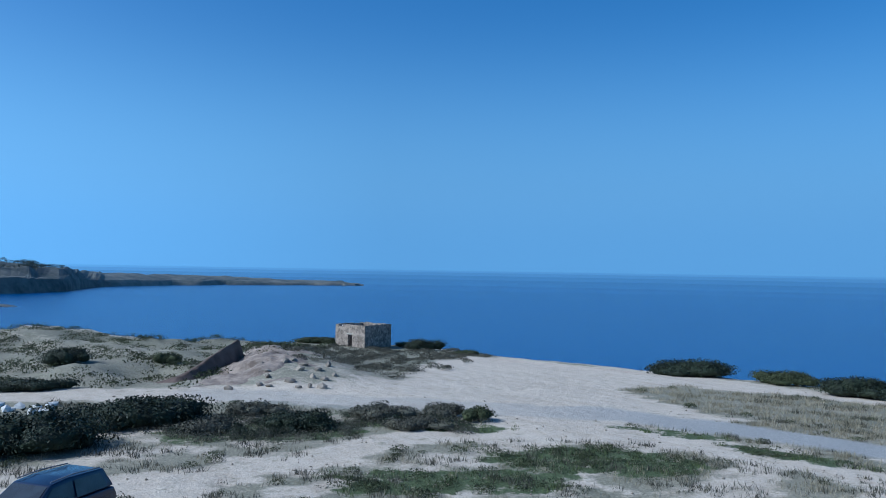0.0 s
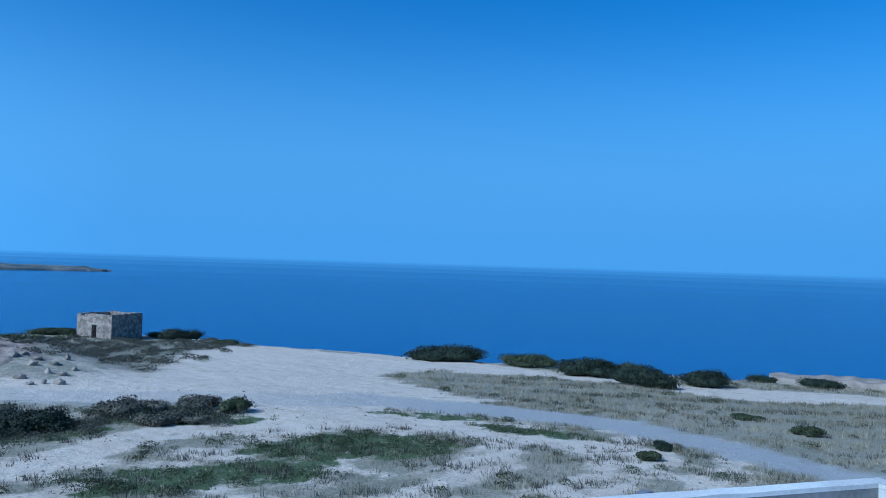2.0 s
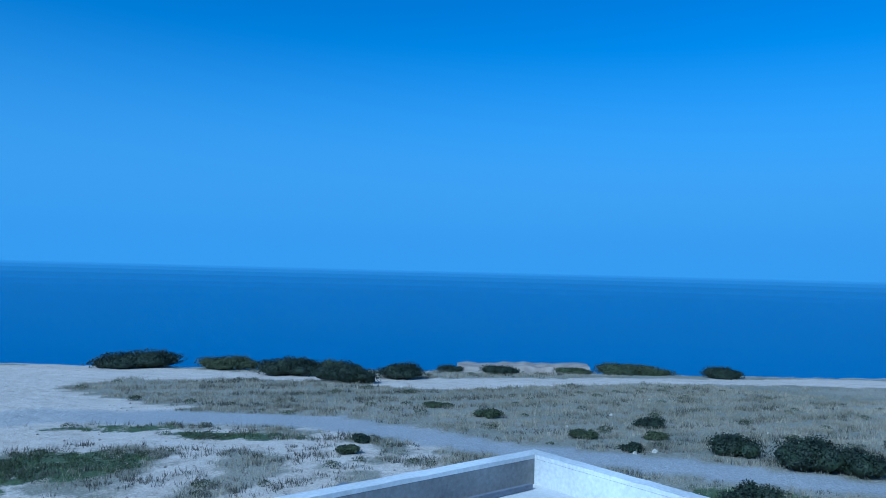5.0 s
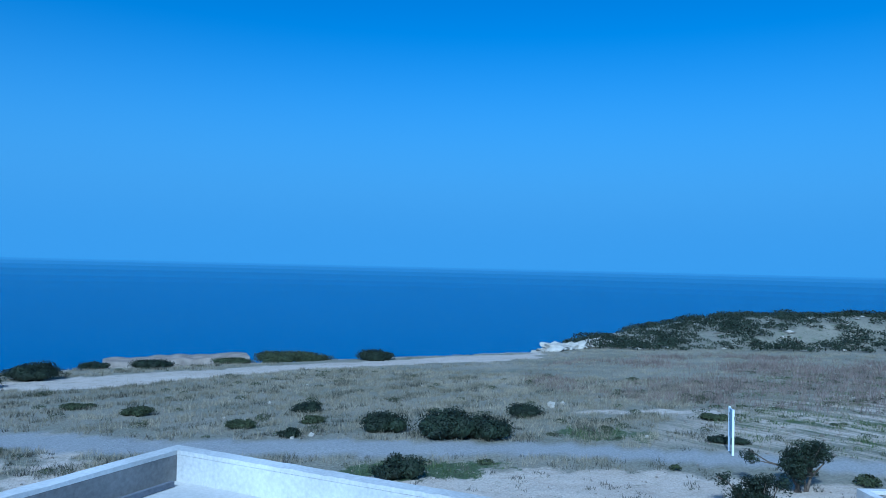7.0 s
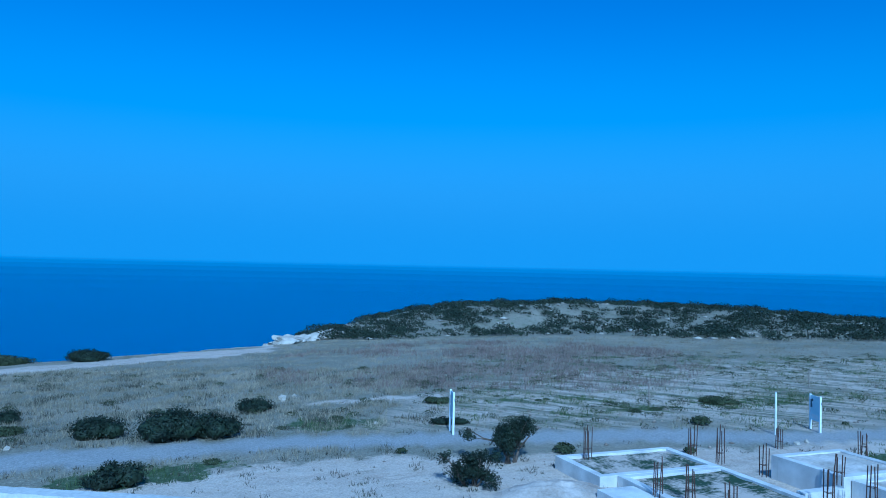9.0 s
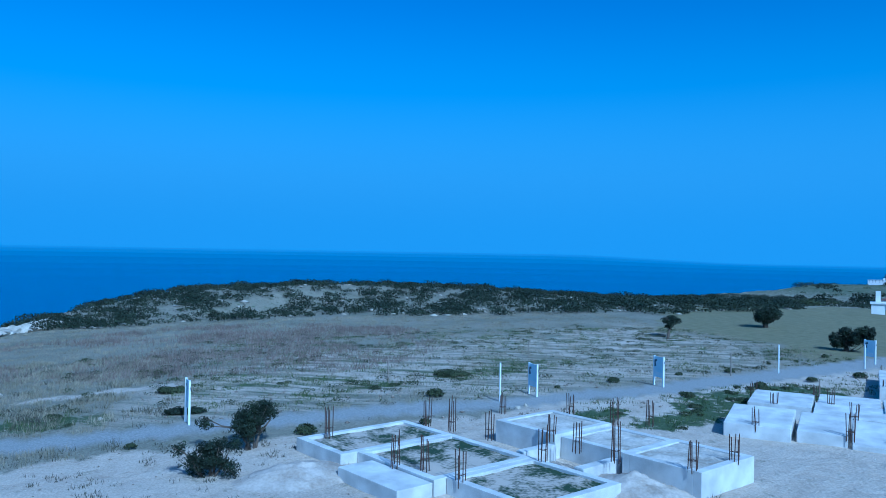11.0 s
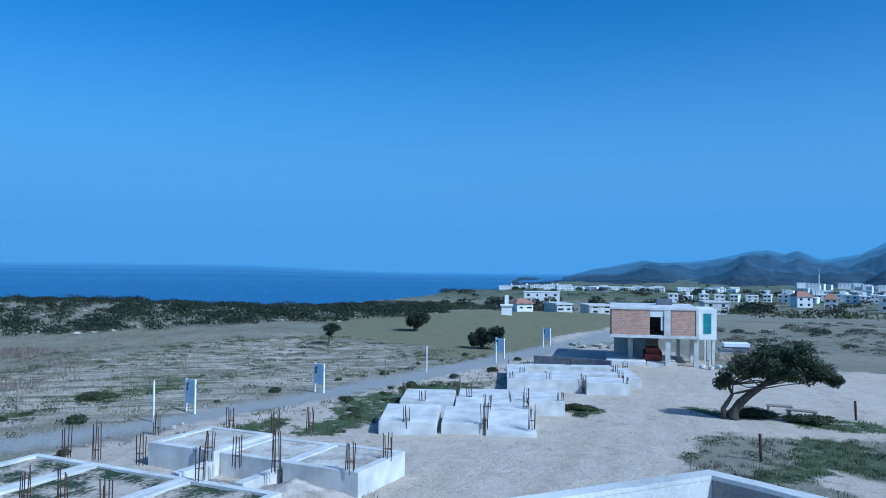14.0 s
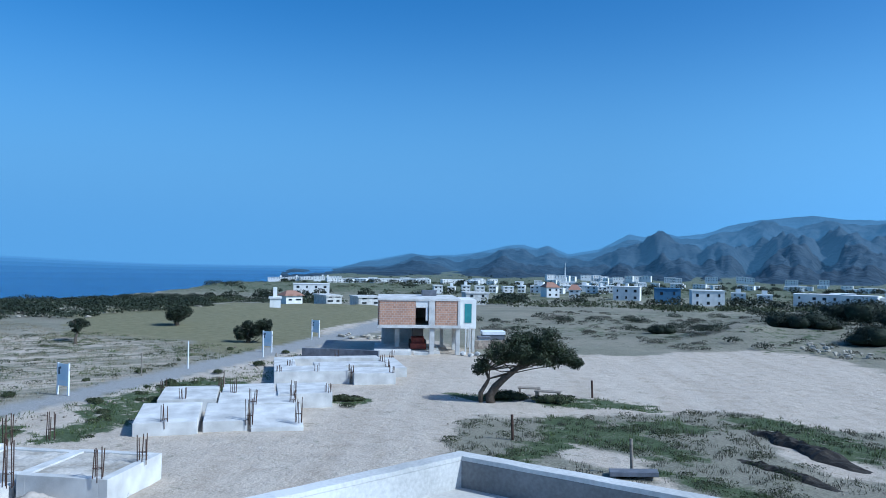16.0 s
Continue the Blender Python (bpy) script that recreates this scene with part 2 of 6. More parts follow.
stony.data.foreach_set("value", smooth(inside(GX, GY, SAND[3]) + 3 * wave(GX, GY, 12, 28), -3, 4).ravel())


def ground_material():
    mat = bpy.data.materials.new("ground")
    mat.use_nodes = True
    n, l = nodes(mat)
    bsdf = n["Principled BSDF"]
    bsdf.inputs["Roughness"].default_value, bsdf.inputs["Specular IOR Level"].default_value = 0.95, 0.15
    co = n.new("ShaderNodeTexCoord")
    at = n.new("ShaderNodeAttribute"); at.attribute_name = "cover"
    sep = n.new("ShaderNodeSeparateColor"); l.new(at.outputs["Color"], sep.inputs[0])

    def tex(scale, detail=6, rough=0.6):
        t = n.new("ShaderNodeTexNoise")
        t.inputs["Scale"].default_value, t.inputs["Detail"].default_value, t.inputs["Roughness"].default_value = scale, detail, rough
        l.new(co.outputs["Object"], t.inputs["Vector"])
        return t.outputs[0]

    def ramp(v, stops):
        r = n.new("ShaderNodeValToRGB")
        while len(r.color_ramp.elements) < len(stops):
            r.color_ramp.elements.new(0.5)
        for el, (p, c) in zip(r.color_ramp.elements, stops):
            el.position, el.color = p, (*c, 1)
        l.new(v, r.inputs[0])
        return r.outputs[0]

    def mix(f, a, b):
        m = n.new("ShaderNodeMix"); m.data_type = "RGBA"
        l.new(f, m.inputs[0]), l.new(a, m.inputs[6]), l.new(b, m.inputs[7])
        return m.outputs[2]

    def stretch(v):
        m = n.new("ShaderNodeMapRange"); m.inputs[1].default_value, m.inputs[2].default_value = 0.36, 0.64
        l.new(v, m.inputs[0])
        return m.outputs[0]

    def sharpen(mask, noise, amount, lo, hi):
        a = n.new("ShaderNodeMath"); a.operation = "MULTIPLY_ADD"
        l.new(noise, a.inputs[0]); a.inputs[1].default_value = amount; l.new(mask, a.inputs[2])
        m = n.new("ShaderNodeMapRange"); m.inputs[1].default_value, m.inputs[2].default_value = lo + amount / 2, hi + amount / 2
        l.new(a.outputs[0], m.inputs[0])
        return m.outputs[0]

    mid, fine, wide = tex(1.1), tex(7.0, 8, 0.7), tex(0.12)
    patch, speck = stretch(tex(0.9, 8, 0.75)), stretch(tex(4.5, 8, 0.75))
    dry = ramp(fine, [(0.3, (0.11, 0.104, 0.078)), (0.5, (0.22, 0.207, 0.157)), (0.7, (0.40, 0.37, 0.295))])
    tinted = ramp(wide, [(0.35, (0.14, 0.142, 0.102)), (0.65, (0.30, 0.27, 0.21))])
    dry = mix(mid, dry, tinted)
    bare = ramp(mid, [(0.3, (0.34, 0.275, 0.21)), (0.5, (0.47, 0.40, 0.32)), (0.72, (0.58, 0.51, 0.42))])
    turn = n.new("ShaderNodeMapping"); turn.vector_type, turn.inputs["Rotation"].default_value[2] = "TEXTURE", radians(-58)
    turn.inputs["Scale"].default_value = (14.0, 1.5, 3.0)
    l.new(co.outputs["Object"], turn.inputs["Vector"])
    ruts = n.new("ShaderNodeTexNoise"); ruts.inputs["Scale"].default_value, ruts.inputs["Detail"].default_value, ruts.inputs["Roughness"].default_value, ruts.inputs["Distortion"].default_value = 1.0, 7.0, 0.62, 0.6
    l.new(turn.outputs[0], ruts.inputs["Vector"])
    grit = ramp(fine, [(0.35, (0.28, 0.245, 0.195)), (0.55, (0.60, 0.545, 0.465))])
    worn = ramp(ruts.outputs[0], [(0.34, (0.36, 0.295, 0.23)), (0.5, (0.47, 0.40, 0.325)), (0.68, (0.57, 0.505, 0.425))])
    third = n.new("ShaderNodeValue"); third.outputs[0].default_value = 0.45
    bare = mix(third.outputs[0], bare, worn)
    half = n.new("ShaderNodeValue"); half.outputs[0].default_value = 0.2
    bare = mix(half.outputs[0], bare, grit)
    # trodden gravel and dark crumbs over the pale earth
    gravel = n.new("ShaderNodeMapRange"); gravel.inputs[1].default_value, gravel.inputs[2].default_value, gravel.inputs[4].default_value = 0.54, 0.7, 0.4
    l.new(tex(0.55, 9, 0.72), gravel.inputs[0])
    crumbs = ramp(tex(9.0, 6, 0.8), [(0.4, (0.15, 0.13, 0.105)), (0.52, (0.36, 0.315, 0.26)), (0.62, (0.52, 0.46, 0.39))])
    bare = mix(gravel.outputs[0], bare, crumbs)
    grass = ramp(fine, [(0.3, (0.038, 0.053, 0.026)), (0.55, (0.082, 0.107, 0.053)), (0.75, (0.165, 0.17, 0.10))])
    tar = ramp(fine, [(0.3, (0.25, 0.247, 0.238)), (0.7, (0.36, 0.355, 0.34))])
    lea = ramp(mid, [(0.3, (0.15, 0.145, 0.08)), (0.7, (0.23, 0.21, 0.125))])
    col = mix(sharpen(at.outputs["Alpha"], mid, 0.4, 0.3, 0.7), dry, lea)
    col = mix(sharpen(sep.outputs[0], patch, 0.7, 0.25, 0.7), col, bare)
    col = mix(sharpen(sep.outputs[1], patch, 1.1, 0.45, 0.8), col, grass)
    # stony rows: pale streaks and green streaks between them
    lie = n.new("ShaderNodeMapping"); lie.vector_type, lie.inputs["Rotation"].default_value[2] = "TEXTURE", radians(66)
    lie.inputs["Scale"].default_value = (8.0, 1.0, 2.0)
    l.new(co.outputs["Object"], lie.inputs["Vector"])
    st = n.new("ShaderNodeAttribute"); st.attribute_name = "stony_rows"
    for shift, edge, colour in (((0, 0, 0), 0.455, bare), ((7, 3, 1), 0.55, grass)):
        move = n.new("ShaderNodeVectorMath"); move.operation = "ADD"; move.inputs[1].default_value = shift
        l.new(lie.outputs[0], move.inputs[0])
        streak = n.new("ShaderNodeTexNoise")
        streak.inputs["Scale"].default_value, streak.inputs["Detail"].default_value, streak.inputs["Roughness"].default_value, streak.inputs["Distortion"].default_value = 1.0, 8.0, 0.68, 0.4
        l.new(move.outputs[0], streak.inputs["Vector"])
        sharp = n.new("ShaderNodeMapRange"); sharp.inputs[1].default_value, sharp.inputs[2].default_value, sharp.inputs[4].default_value = edge, edge + 0.07, 0.85
        l.new(streak.outputs[0], sharp.inputs[0])
        both = n.new("ShaderNodeMath"); both.operation = "MULTIPLY"
        l.new(sharp.outputs[0], both.inputs[0]), l.new(st.outputs["Fac"], both.inputs[1])
        col = mix(both.outputs[0], col, colour)
    weeds = n.new("ShaderNodeMapRange"); weeds.inputs[1].default_value, weeds.inputs[2].default_value = 1.25, 1.7
    both = n.new("ShaderNodeMath"); both.operation = "ADD"
    l.new(patch, both.inputs[0]), l.new(speck, both.inputs[1]), l.new(both.outputs[0], weeds.inputs[0])
    thin = n.new("ShaderNodeMath"); thin.operation = "MULTIPLY"; thin.inputs[1].default_value = 0.5
    clean = n.new("ShaderNodeMath"); clean.operation = "MULTIPLY_ADD"; clean.inputs[1].default_value, clean.inputs[2].default_value = -0.45, 1.0
    l.new(sep.outputs[0], clean.inputs[0])
    sparse = n.new("ShaderNodeMath"); sparse.operation = "MULTIPLY"
    l.new(weeds.outputs[0], sparse.inputs[0]), l.new(clean.outputs[0], sparse.inputs[1])
    l.new(sparse.outputs[0], thin.inputs[0])
    col = mix(thin.outputs[0], col, grass)
    col = mix(sep.outputs[2], col, tar)
    grain = n.new("ShaderNodeMapRange"); grain.inputs[1].default_value, grain.inputs[2].default_value = 0.35, 0.65
    grain.inputs[3].default_value, grain.inputs[4].default_value = 0.86, 1.22
    l.new(tex(13.0, 6, 0.7), grain.inputs[0])
    hsv = n.new("ShaderNodeHueSaturation")
    l.new(grain.outputs[0], hsv.inputs["Value"]), l.new(col, hsv.inputs["Color"])
    l.new(hsv.outputs[0], bsdf.inputs["Base Color"])
    bp = n.new("ShaderNodeBump"); bp.inputs["Strength"].default_value, bp.inputs["Distance"].default_value = 0.55, 0.13
    uneven = n.new("ShaderNodeMath"); uneven.operation = "MULTIPLY_ADD"; uneven.inputs[1].default_value = 2.5
    l.new(mid, uneven.inputs[0]), l.new(fine, uneven.inputs[2])
    l.new(uneven.outputs[0], bp.inputs["Height"]), l.new(bp.outputs[0], bsdf.inputs["Normal"])
    return mat


ground_mesh.materials.append(ground_material())
ground = tagged(new("ground", ground_mesh), "dry coastal ground with pale tracks and grass", "ground", kind="structure")


def at(x, y, lift=0.0):
    return Vector((x, y, float(land(x, y)) + lift))


# ---- sea ----


def sea_material():
    mat = bpy.data.materials.new("sea_water")
    mat.use_nodes = True
    n, l = nodes(mat)
    bsdf = n["Principled BSDF"]
    bsdf.inputs["Roughness"].default_value, bsdf.inputs["IOR"].default_value = 0.24, 1.33
    bsdf.inputs["Specular IOR Level"].default_value = 0.27
    co = n.new("ShaderNodeTexCoord")
    t = n.new("ShaderNodeTexNoise"); t.inputs["Scale"].default_value, t.inputs["Detail"].default_value = 0.004, 5
    l.new(co.outputs["Object"], t.inputs["Vector"])
    r = n.new("ShaderNodeValToRGB")
    r.color_ramp.elements[0].color, r.color_ramp.elements[1].color = (0.001, 0.040, 0.150, 1), (0.002, 0.058, 0.200, 1)
    l.new(t.outputs[0], r.inputs[0]), l.new(r.outputs[0], bsdf.inputs["Base Color"])
    w = n.new("ShaderNodeTexNoise"); w.inputs["Scale"].default_value, w.inputs["Detail"].default_value = 0.25, 6
    l.new(co.outputs["Object"], w.inputs["Vector"])
    bp = n.new("ShaderNodeBump"); bp.inputs["Strength"].default_value, bp.inputs["Distance"].default_value = 0.12, 0.4
    l.new(w.outputs[0], bp.inputs["Height"]), l.new(bp.outputs[0], bsdf.inputs["Normal"])
    return mat


def sea_sheet():
    """The sea; far out over open water it is lifted a little, so that its edge lies where the true horizon, much further off, is seen."""
    rings, turns = (0, 60, 200, 500, 900, 1300, 1700, 2100, 2600, 3100, 3600, 4200, 4900), 180
    verts = []
    for r in rings:
        for k in range(turns):
            bearing = 180 - 360 * k / turns
            lift = float(smooth(bearing, -127, -112)) * (1 - float(smooth(bearing, 60, 90)))
            verts.append((-math.sin(radians(bearing)) * r, math.cos(radians(bearing)) * r, SEA + lift * max(0, r - 1700) * 0.0125))
    i = np.arange(len(rings) * turns).reshape(len(rings), turns)
    j = np.roll(i, -1, 1)
    quads = np.stack([i[:-1], i[1:], j[1:], j[:-1]], -1).reshape(-1, 4)
    me = bpy.data.meshes.new("water")
    me.from_pydata(verts, [], [tuple(int(v) for v in q) for q in quads])
    me.update()
    bm = bmesh.new()
    bm.from_mesh(me)
    bmesh.ops.remove_doubles(bm, verts=bm.verts, dist=0.001)
    bmesh.ops.recalc_face_normals(bm, faces=bm.faces)
    if sum(f.normal.z for f in bm.faces) < 0:
        bmesh.ops.reverse_faces(bm, faces=bm.faces)
    return part("water", bm, sea_material(), smooth=True)


sea = tagged(sea_sheet(), "calm deep blue open sea", "sea", kind="structure")


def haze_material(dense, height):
    """Emissive stand-in for sea haze; thins with height, brighter towards the sun."""
    mat = bpy.data.materials.new("haze_glow")
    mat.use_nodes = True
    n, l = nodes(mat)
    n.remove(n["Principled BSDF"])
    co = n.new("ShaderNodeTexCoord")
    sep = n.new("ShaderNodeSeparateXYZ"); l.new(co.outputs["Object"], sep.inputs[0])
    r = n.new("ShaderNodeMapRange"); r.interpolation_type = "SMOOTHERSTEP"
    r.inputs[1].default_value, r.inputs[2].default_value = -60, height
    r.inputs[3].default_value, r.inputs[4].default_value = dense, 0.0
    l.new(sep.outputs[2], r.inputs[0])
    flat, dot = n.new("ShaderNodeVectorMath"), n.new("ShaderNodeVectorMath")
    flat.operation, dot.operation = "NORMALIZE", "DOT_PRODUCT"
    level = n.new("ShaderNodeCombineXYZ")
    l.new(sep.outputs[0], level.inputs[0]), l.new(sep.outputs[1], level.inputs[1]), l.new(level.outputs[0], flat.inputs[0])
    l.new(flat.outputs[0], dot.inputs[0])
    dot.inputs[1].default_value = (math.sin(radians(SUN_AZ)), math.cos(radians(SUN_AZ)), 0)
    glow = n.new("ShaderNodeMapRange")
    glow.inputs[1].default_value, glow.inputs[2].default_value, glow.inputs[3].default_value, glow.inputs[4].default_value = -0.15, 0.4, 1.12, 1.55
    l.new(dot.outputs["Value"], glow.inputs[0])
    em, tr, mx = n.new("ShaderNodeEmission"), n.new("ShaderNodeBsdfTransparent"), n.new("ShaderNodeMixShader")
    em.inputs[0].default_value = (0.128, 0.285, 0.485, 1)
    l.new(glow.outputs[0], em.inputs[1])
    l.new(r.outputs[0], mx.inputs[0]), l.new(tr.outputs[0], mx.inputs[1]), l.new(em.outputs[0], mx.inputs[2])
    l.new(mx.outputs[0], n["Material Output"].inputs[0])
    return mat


# glowing see-through cylinders, added in place of haze and low sky light
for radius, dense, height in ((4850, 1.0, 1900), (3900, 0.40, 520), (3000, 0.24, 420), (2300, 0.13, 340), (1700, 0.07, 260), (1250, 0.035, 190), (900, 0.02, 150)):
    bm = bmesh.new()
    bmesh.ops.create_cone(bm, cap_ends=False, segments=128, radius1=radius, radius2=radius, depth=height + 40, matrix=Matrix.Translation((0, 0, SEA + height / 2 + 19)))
    haze = tagged(part("backdrop", bm, haze_material(dense, height), smooth=True), "glowing pale blue shell standing in for haze", "sky", kind="structure")
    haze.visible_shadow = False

# ---- more materials ----
M["dark_leaf"] = matte("dark_leaf", (0.007, 0.012, 0.007), (0.028, 0.04, 0.02), 1.5, fine=10, random_tint=0.3, bump=0.0, rough=0.7)
M["hill_leaf"] = matte("hill_leaf", (0.012, 0.02, 0.012), (0.046, 0.056, 0.032), 1.5, fine=10, random_tint=0.5, bump=0.0)
M["grey_leaf"] = matte("grey_leaf", (0.042, 0.042, 0.032), (0.115, 0.11, 0.08), 1.5, fine=10, random_tint=0.45, bump=0.0)
M["olive_leaf"] = matte("olive_leaf", (0.028, 0.04, 0.016), (0.10, 0.115, 0.05), 1.5, fine=10, random_tint=0.5, bump=0.0, rough=0.6)
M["bark"] = matte("bark", (0.05, 0.04, 0.03), (0.15, 0.12, 0.09), 6, bump=0.8)
M["straw"] = matte("straw", (0.16, 0.145, 0.095), (0.34, 0.30, 0.215), 0.4, fine=5, random_tint=0.4, bump=0.0)
M["blade"] = matte("grass_blade", (0.035, 0.06, 0.018), (0.11, 0.14, 0.05), 0.6, fine=5, random_tint=0.4, bump=0.0)
# the blue of distant haze is mixed into the mountain's base colour
M["far_hill"] = matte("haze_blue_mountain", (0.004, 0.014, 0.028), (0.034, 0.052, 0.072), 0.006, fine=0.03, bump=0.9, distance=40, hard=0.2)
# dug soil, coloured near-black to stand in for shade in a trench
M["soil"] = matte("trench_shade_soil", (0.02, 0.018, 0.015), (0.06, 0.05, 0.04), 2, bump=0.7, distance=0.08)
M["steel"] = matte("rusty_steel", (0.05, 0.035, 0.03), (0.12, 0.07, 0.05), 8, rough=0.7, bump=0.2, metal=0.4)
M["white_paint"] = matte("white_paint", (0.70, 0.72, 0.74), (0.82, 0.84, 0.85), 2, rough=0.5, bump=0.05)
M["pale_print"] = matte("faded_print", (0.58, 0.68, 0.74), (0.74, 0.81, 0.85), 1.5, rough=0.5, bump=0.0)
M["dark_print"] = matte("dark_print", (0.06, 0.09, 0.12), (0.10, 0.14, 0.18), 1.5, rough=0.5, bump=0.0)
M["roof_tile"] = matte("roof_tile", (0.26, 0.14, 0.10), (0.38, 0.22, 0.16), 3, bump=0.4)
M["dark_glass"] = matte("dark_glass", (0.012, 0.018, 0.024), (0.03, 0.04, 0.05), 2, rough=0.08, bump=0.0, spec=0.6)
M["car_paint"] = matte("navy_paint", (0.012, 0.02, 0.045), (0.018, 0.03, 0.06), 1, rough=0.22, bump=0.0, spec=0.6)
M["rubber"] = matte("rubber", (0.015, 0.015, 0.015), (0.03, 0.03, 0.03), 9, rough=0.8, bump=0.1)
M["red_paint"] = matte("red_paint", (0.16, 0.035, 0.025), (0.26, 0.06, 0.04), 4, rough=0.5, bump=0.1)
M["wood"] = matte("weathered_wood", (0.17, 0.14, 0.11), (0.34, 0.30, 0.25), 5, bump=0.4)
M["blue_wall"] = matte("blue_wall", (0.07, 0.16, 0.27), (0.10, 0.21, 0.33), 1, bump=0.1)
M["teal_glass"] = matte("teal_glass", (0.05, 0.20, 0.22), (0.09, 0.30, 0.31), 1, rough=0.15, bump=0.0)
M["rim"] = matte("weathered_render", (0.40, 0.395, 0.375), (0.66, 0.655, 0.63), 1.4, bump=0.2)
# raw concrete, darkened to carry the shade on two inner parapet faces
M["shaded_raw"] = matte("shaded_raw_concrete", (0.13, 0.13, 0.125), (0.27, 0.268, 0.26), 1.6, bump=0.25)
M["deck"] = matte("roof_screed", (0.42, 0.405, 0.375), (0.60, 0.585, 0.55), 0.9, bump=0.2)
M["board"] = matte("grey_board", (0.10, 0.11, 0.13), (0.19, 0.20, 0.23), 3, bump=0.2)


def brick_material():
    mat = matte("clay_brick", (0.36, 0.19, 0.12), (0.55, 0.32, 0.21), 2.5, bump=0.0)
    n, l = nodes(mat)
    bsdf = n["Principled BSDF"]
    co = n.new("ShaderNodeTexCoord")
    mp = n.new("ShaderNodeMapping"); mp.inputs["Rotation"].default_value = (radians(90), 0, 0)
    l.new(co.outputs["Object"], mp.inputs[0])
    b = n.new("ShaderNodeTexBrick")
    b.inputs["Color1"].default_value, b.inputs["Color2"].default_value, b.inputs["Mortar"].default_value = (0.58, 0.34, 0.23, 1), (0.40, 0.24, 0.17, 1), (0.55, 0.50, 0.45, 1)
    b.inputs["Scale"].default_value, b.inputs["Brick Width"].default_value, b.inputs["Row Height"].default_value, b.inputs["Mortar Size"].default_value = 1.0, 0.30, 0.19, 0.018
    l.new(mp.outputs[0], b.inputs["Vector"])
    mx = n.new("ShaderNodeMix"); mx.data_type, mx.inputs[0].default_value = "RGBA", 0.3
    old = bsdf.inputs["Base Color"].links[0].from_socket
    l.new(b.outputs[0], mx.inputs[6]), l.new(old, mx.inputs[7]), l.new(mx.outputs[2], bsdf.inputs["Base Color"])
    bp = n.new("ShaderNodeBump"); bp.inputs["Strength"].default_value, bp.inputs["Distance"].default_value, bp.invert = 0.6, 0.02, True
    l.new(b.outputs["Fac"], bp.inputs["Height"]), l.new(bp.outputs[0], bsdf.inputs["Normal"])
    return mat


M["brick"] = brick_material()


def masonry_material():
    """Rough courses of field stone."""
    mat = matte("field_stone", (0.17, 0.14, 0.115), (0.36, 0.30, 0.245), 1.5, bump=0.0)
    n, l = nodes(mat)
    bsdf = n["Principled BSDF"]
    co, vo = n.new("ShaderNodeTexCoord"), n.new("ShaderNodeTexVoronoi")
    vo.inputs["Scale"].default_value = 4.2
    l.new(co.outputs["Object"], vo.inputs["Vector"])
    hsv = n.new("ShaderNodeHueSaturation")
    sep = n.new("ShaderNodeSeparateColor"); l.new(vo.outputs["Color"], sep.inputs[0])
    mr = n.new("ShaderNodeMapRange"); mr.inputs[3].default_value, mr.inputs[4].default_value = 0.6, 1.35
    l.new(sep.outputs[0], mr.inputs[0]), l.new(mr.outputs[0], hsv.inputs["Value"])
    old = bsdf.inputs["Base Color"].links[0].from_socket
    l.new(old, hsv.inputs["Color"]), l.new(hsv.outputs[0], bsdf.inputs["Base Color"])
    bp = n.new("ShaderNodeBump"); bp.inputs["Strength"].default_value, bp.inputs["Distance"].default_value, bp.invert = 0.5, 0.04, True
    l.new(vo.outputs["Distance"], bp.inputs["Height"]), l.new(bp.outputs[0], bsdf.inputs["Normal"])
    return mat


M["masonry"] = masonry_material()


def mesh_of(name, verts, faces, material, parent=None, smooth=False):
    """One mesh from arrays of places and of equally long faces."""
    verts, faces = np.asarray(verts, float), np.asarray(faces, int)
    k = faces.shape[1]
    me = bpy.data.meshes.new(name)
    me.vertices.add(len(verts)); me.vertices.foreach_set("co", verts.ravel())
    me.loops.add(faces.size); me.loops.foreach_set("vertex_index", faces.ravel())
    me.polygons.add(len(faces)); me.polygons.foreach_set("loop_start", np.arange(0, faces.size, k))
    me.update(calc_edges=True)
    me.materials.append(M[material])
    if smooth:
        me.shade_smooth()
    ob = new(name, me)
    ob.parent = parent
    return ob


def leaf_quads(rng, centres, radii, count, leaf, low=-0.35):
    """Leaves on the shells of ellipsoids: places and quads."""
    centres, radii = np.asarray(centres, float), np.asarray(radii, float)
    w = radii[:, 0] * radii[:, 1] + radii[:, 0] * radii[:, 2]
    k = rng.choice(len(centres), count, p=w / w.sum())
    d = rng.normal(size=(count, 3))
    d /= np.linalg.norm(d, axis=1, keepdims=True)
    d[:, 2] = np.where(d[:, 2] < low, -d[:, 2], d[:, 2])
    c = centres[k] + d * radii[k] * rng.uniform(0.68, 1.2, (count, 1))
    nrm = d + rng.normal(scale=0.55, size=(count, 3))
    nrm /= np.linalg.norm(nrm, axis=1, keepdims=True)
    t = np.cross(nrm, rng.normal(size=(count, 3)))
    t /= np.linalg.norm(t, axis=1, keepdims=True)
    b = np.cross(nrm, t)
    s = leaf * rng.uniform(0.5, 1.35, (count, 1))
    q = np.stack([c - t * s, c - b * s * 0.45, c + t * s, c + b * s * 0.45], 1).reshape(-1, 3)
    return q, np.arange(4 * count).reshape(-1, 4)


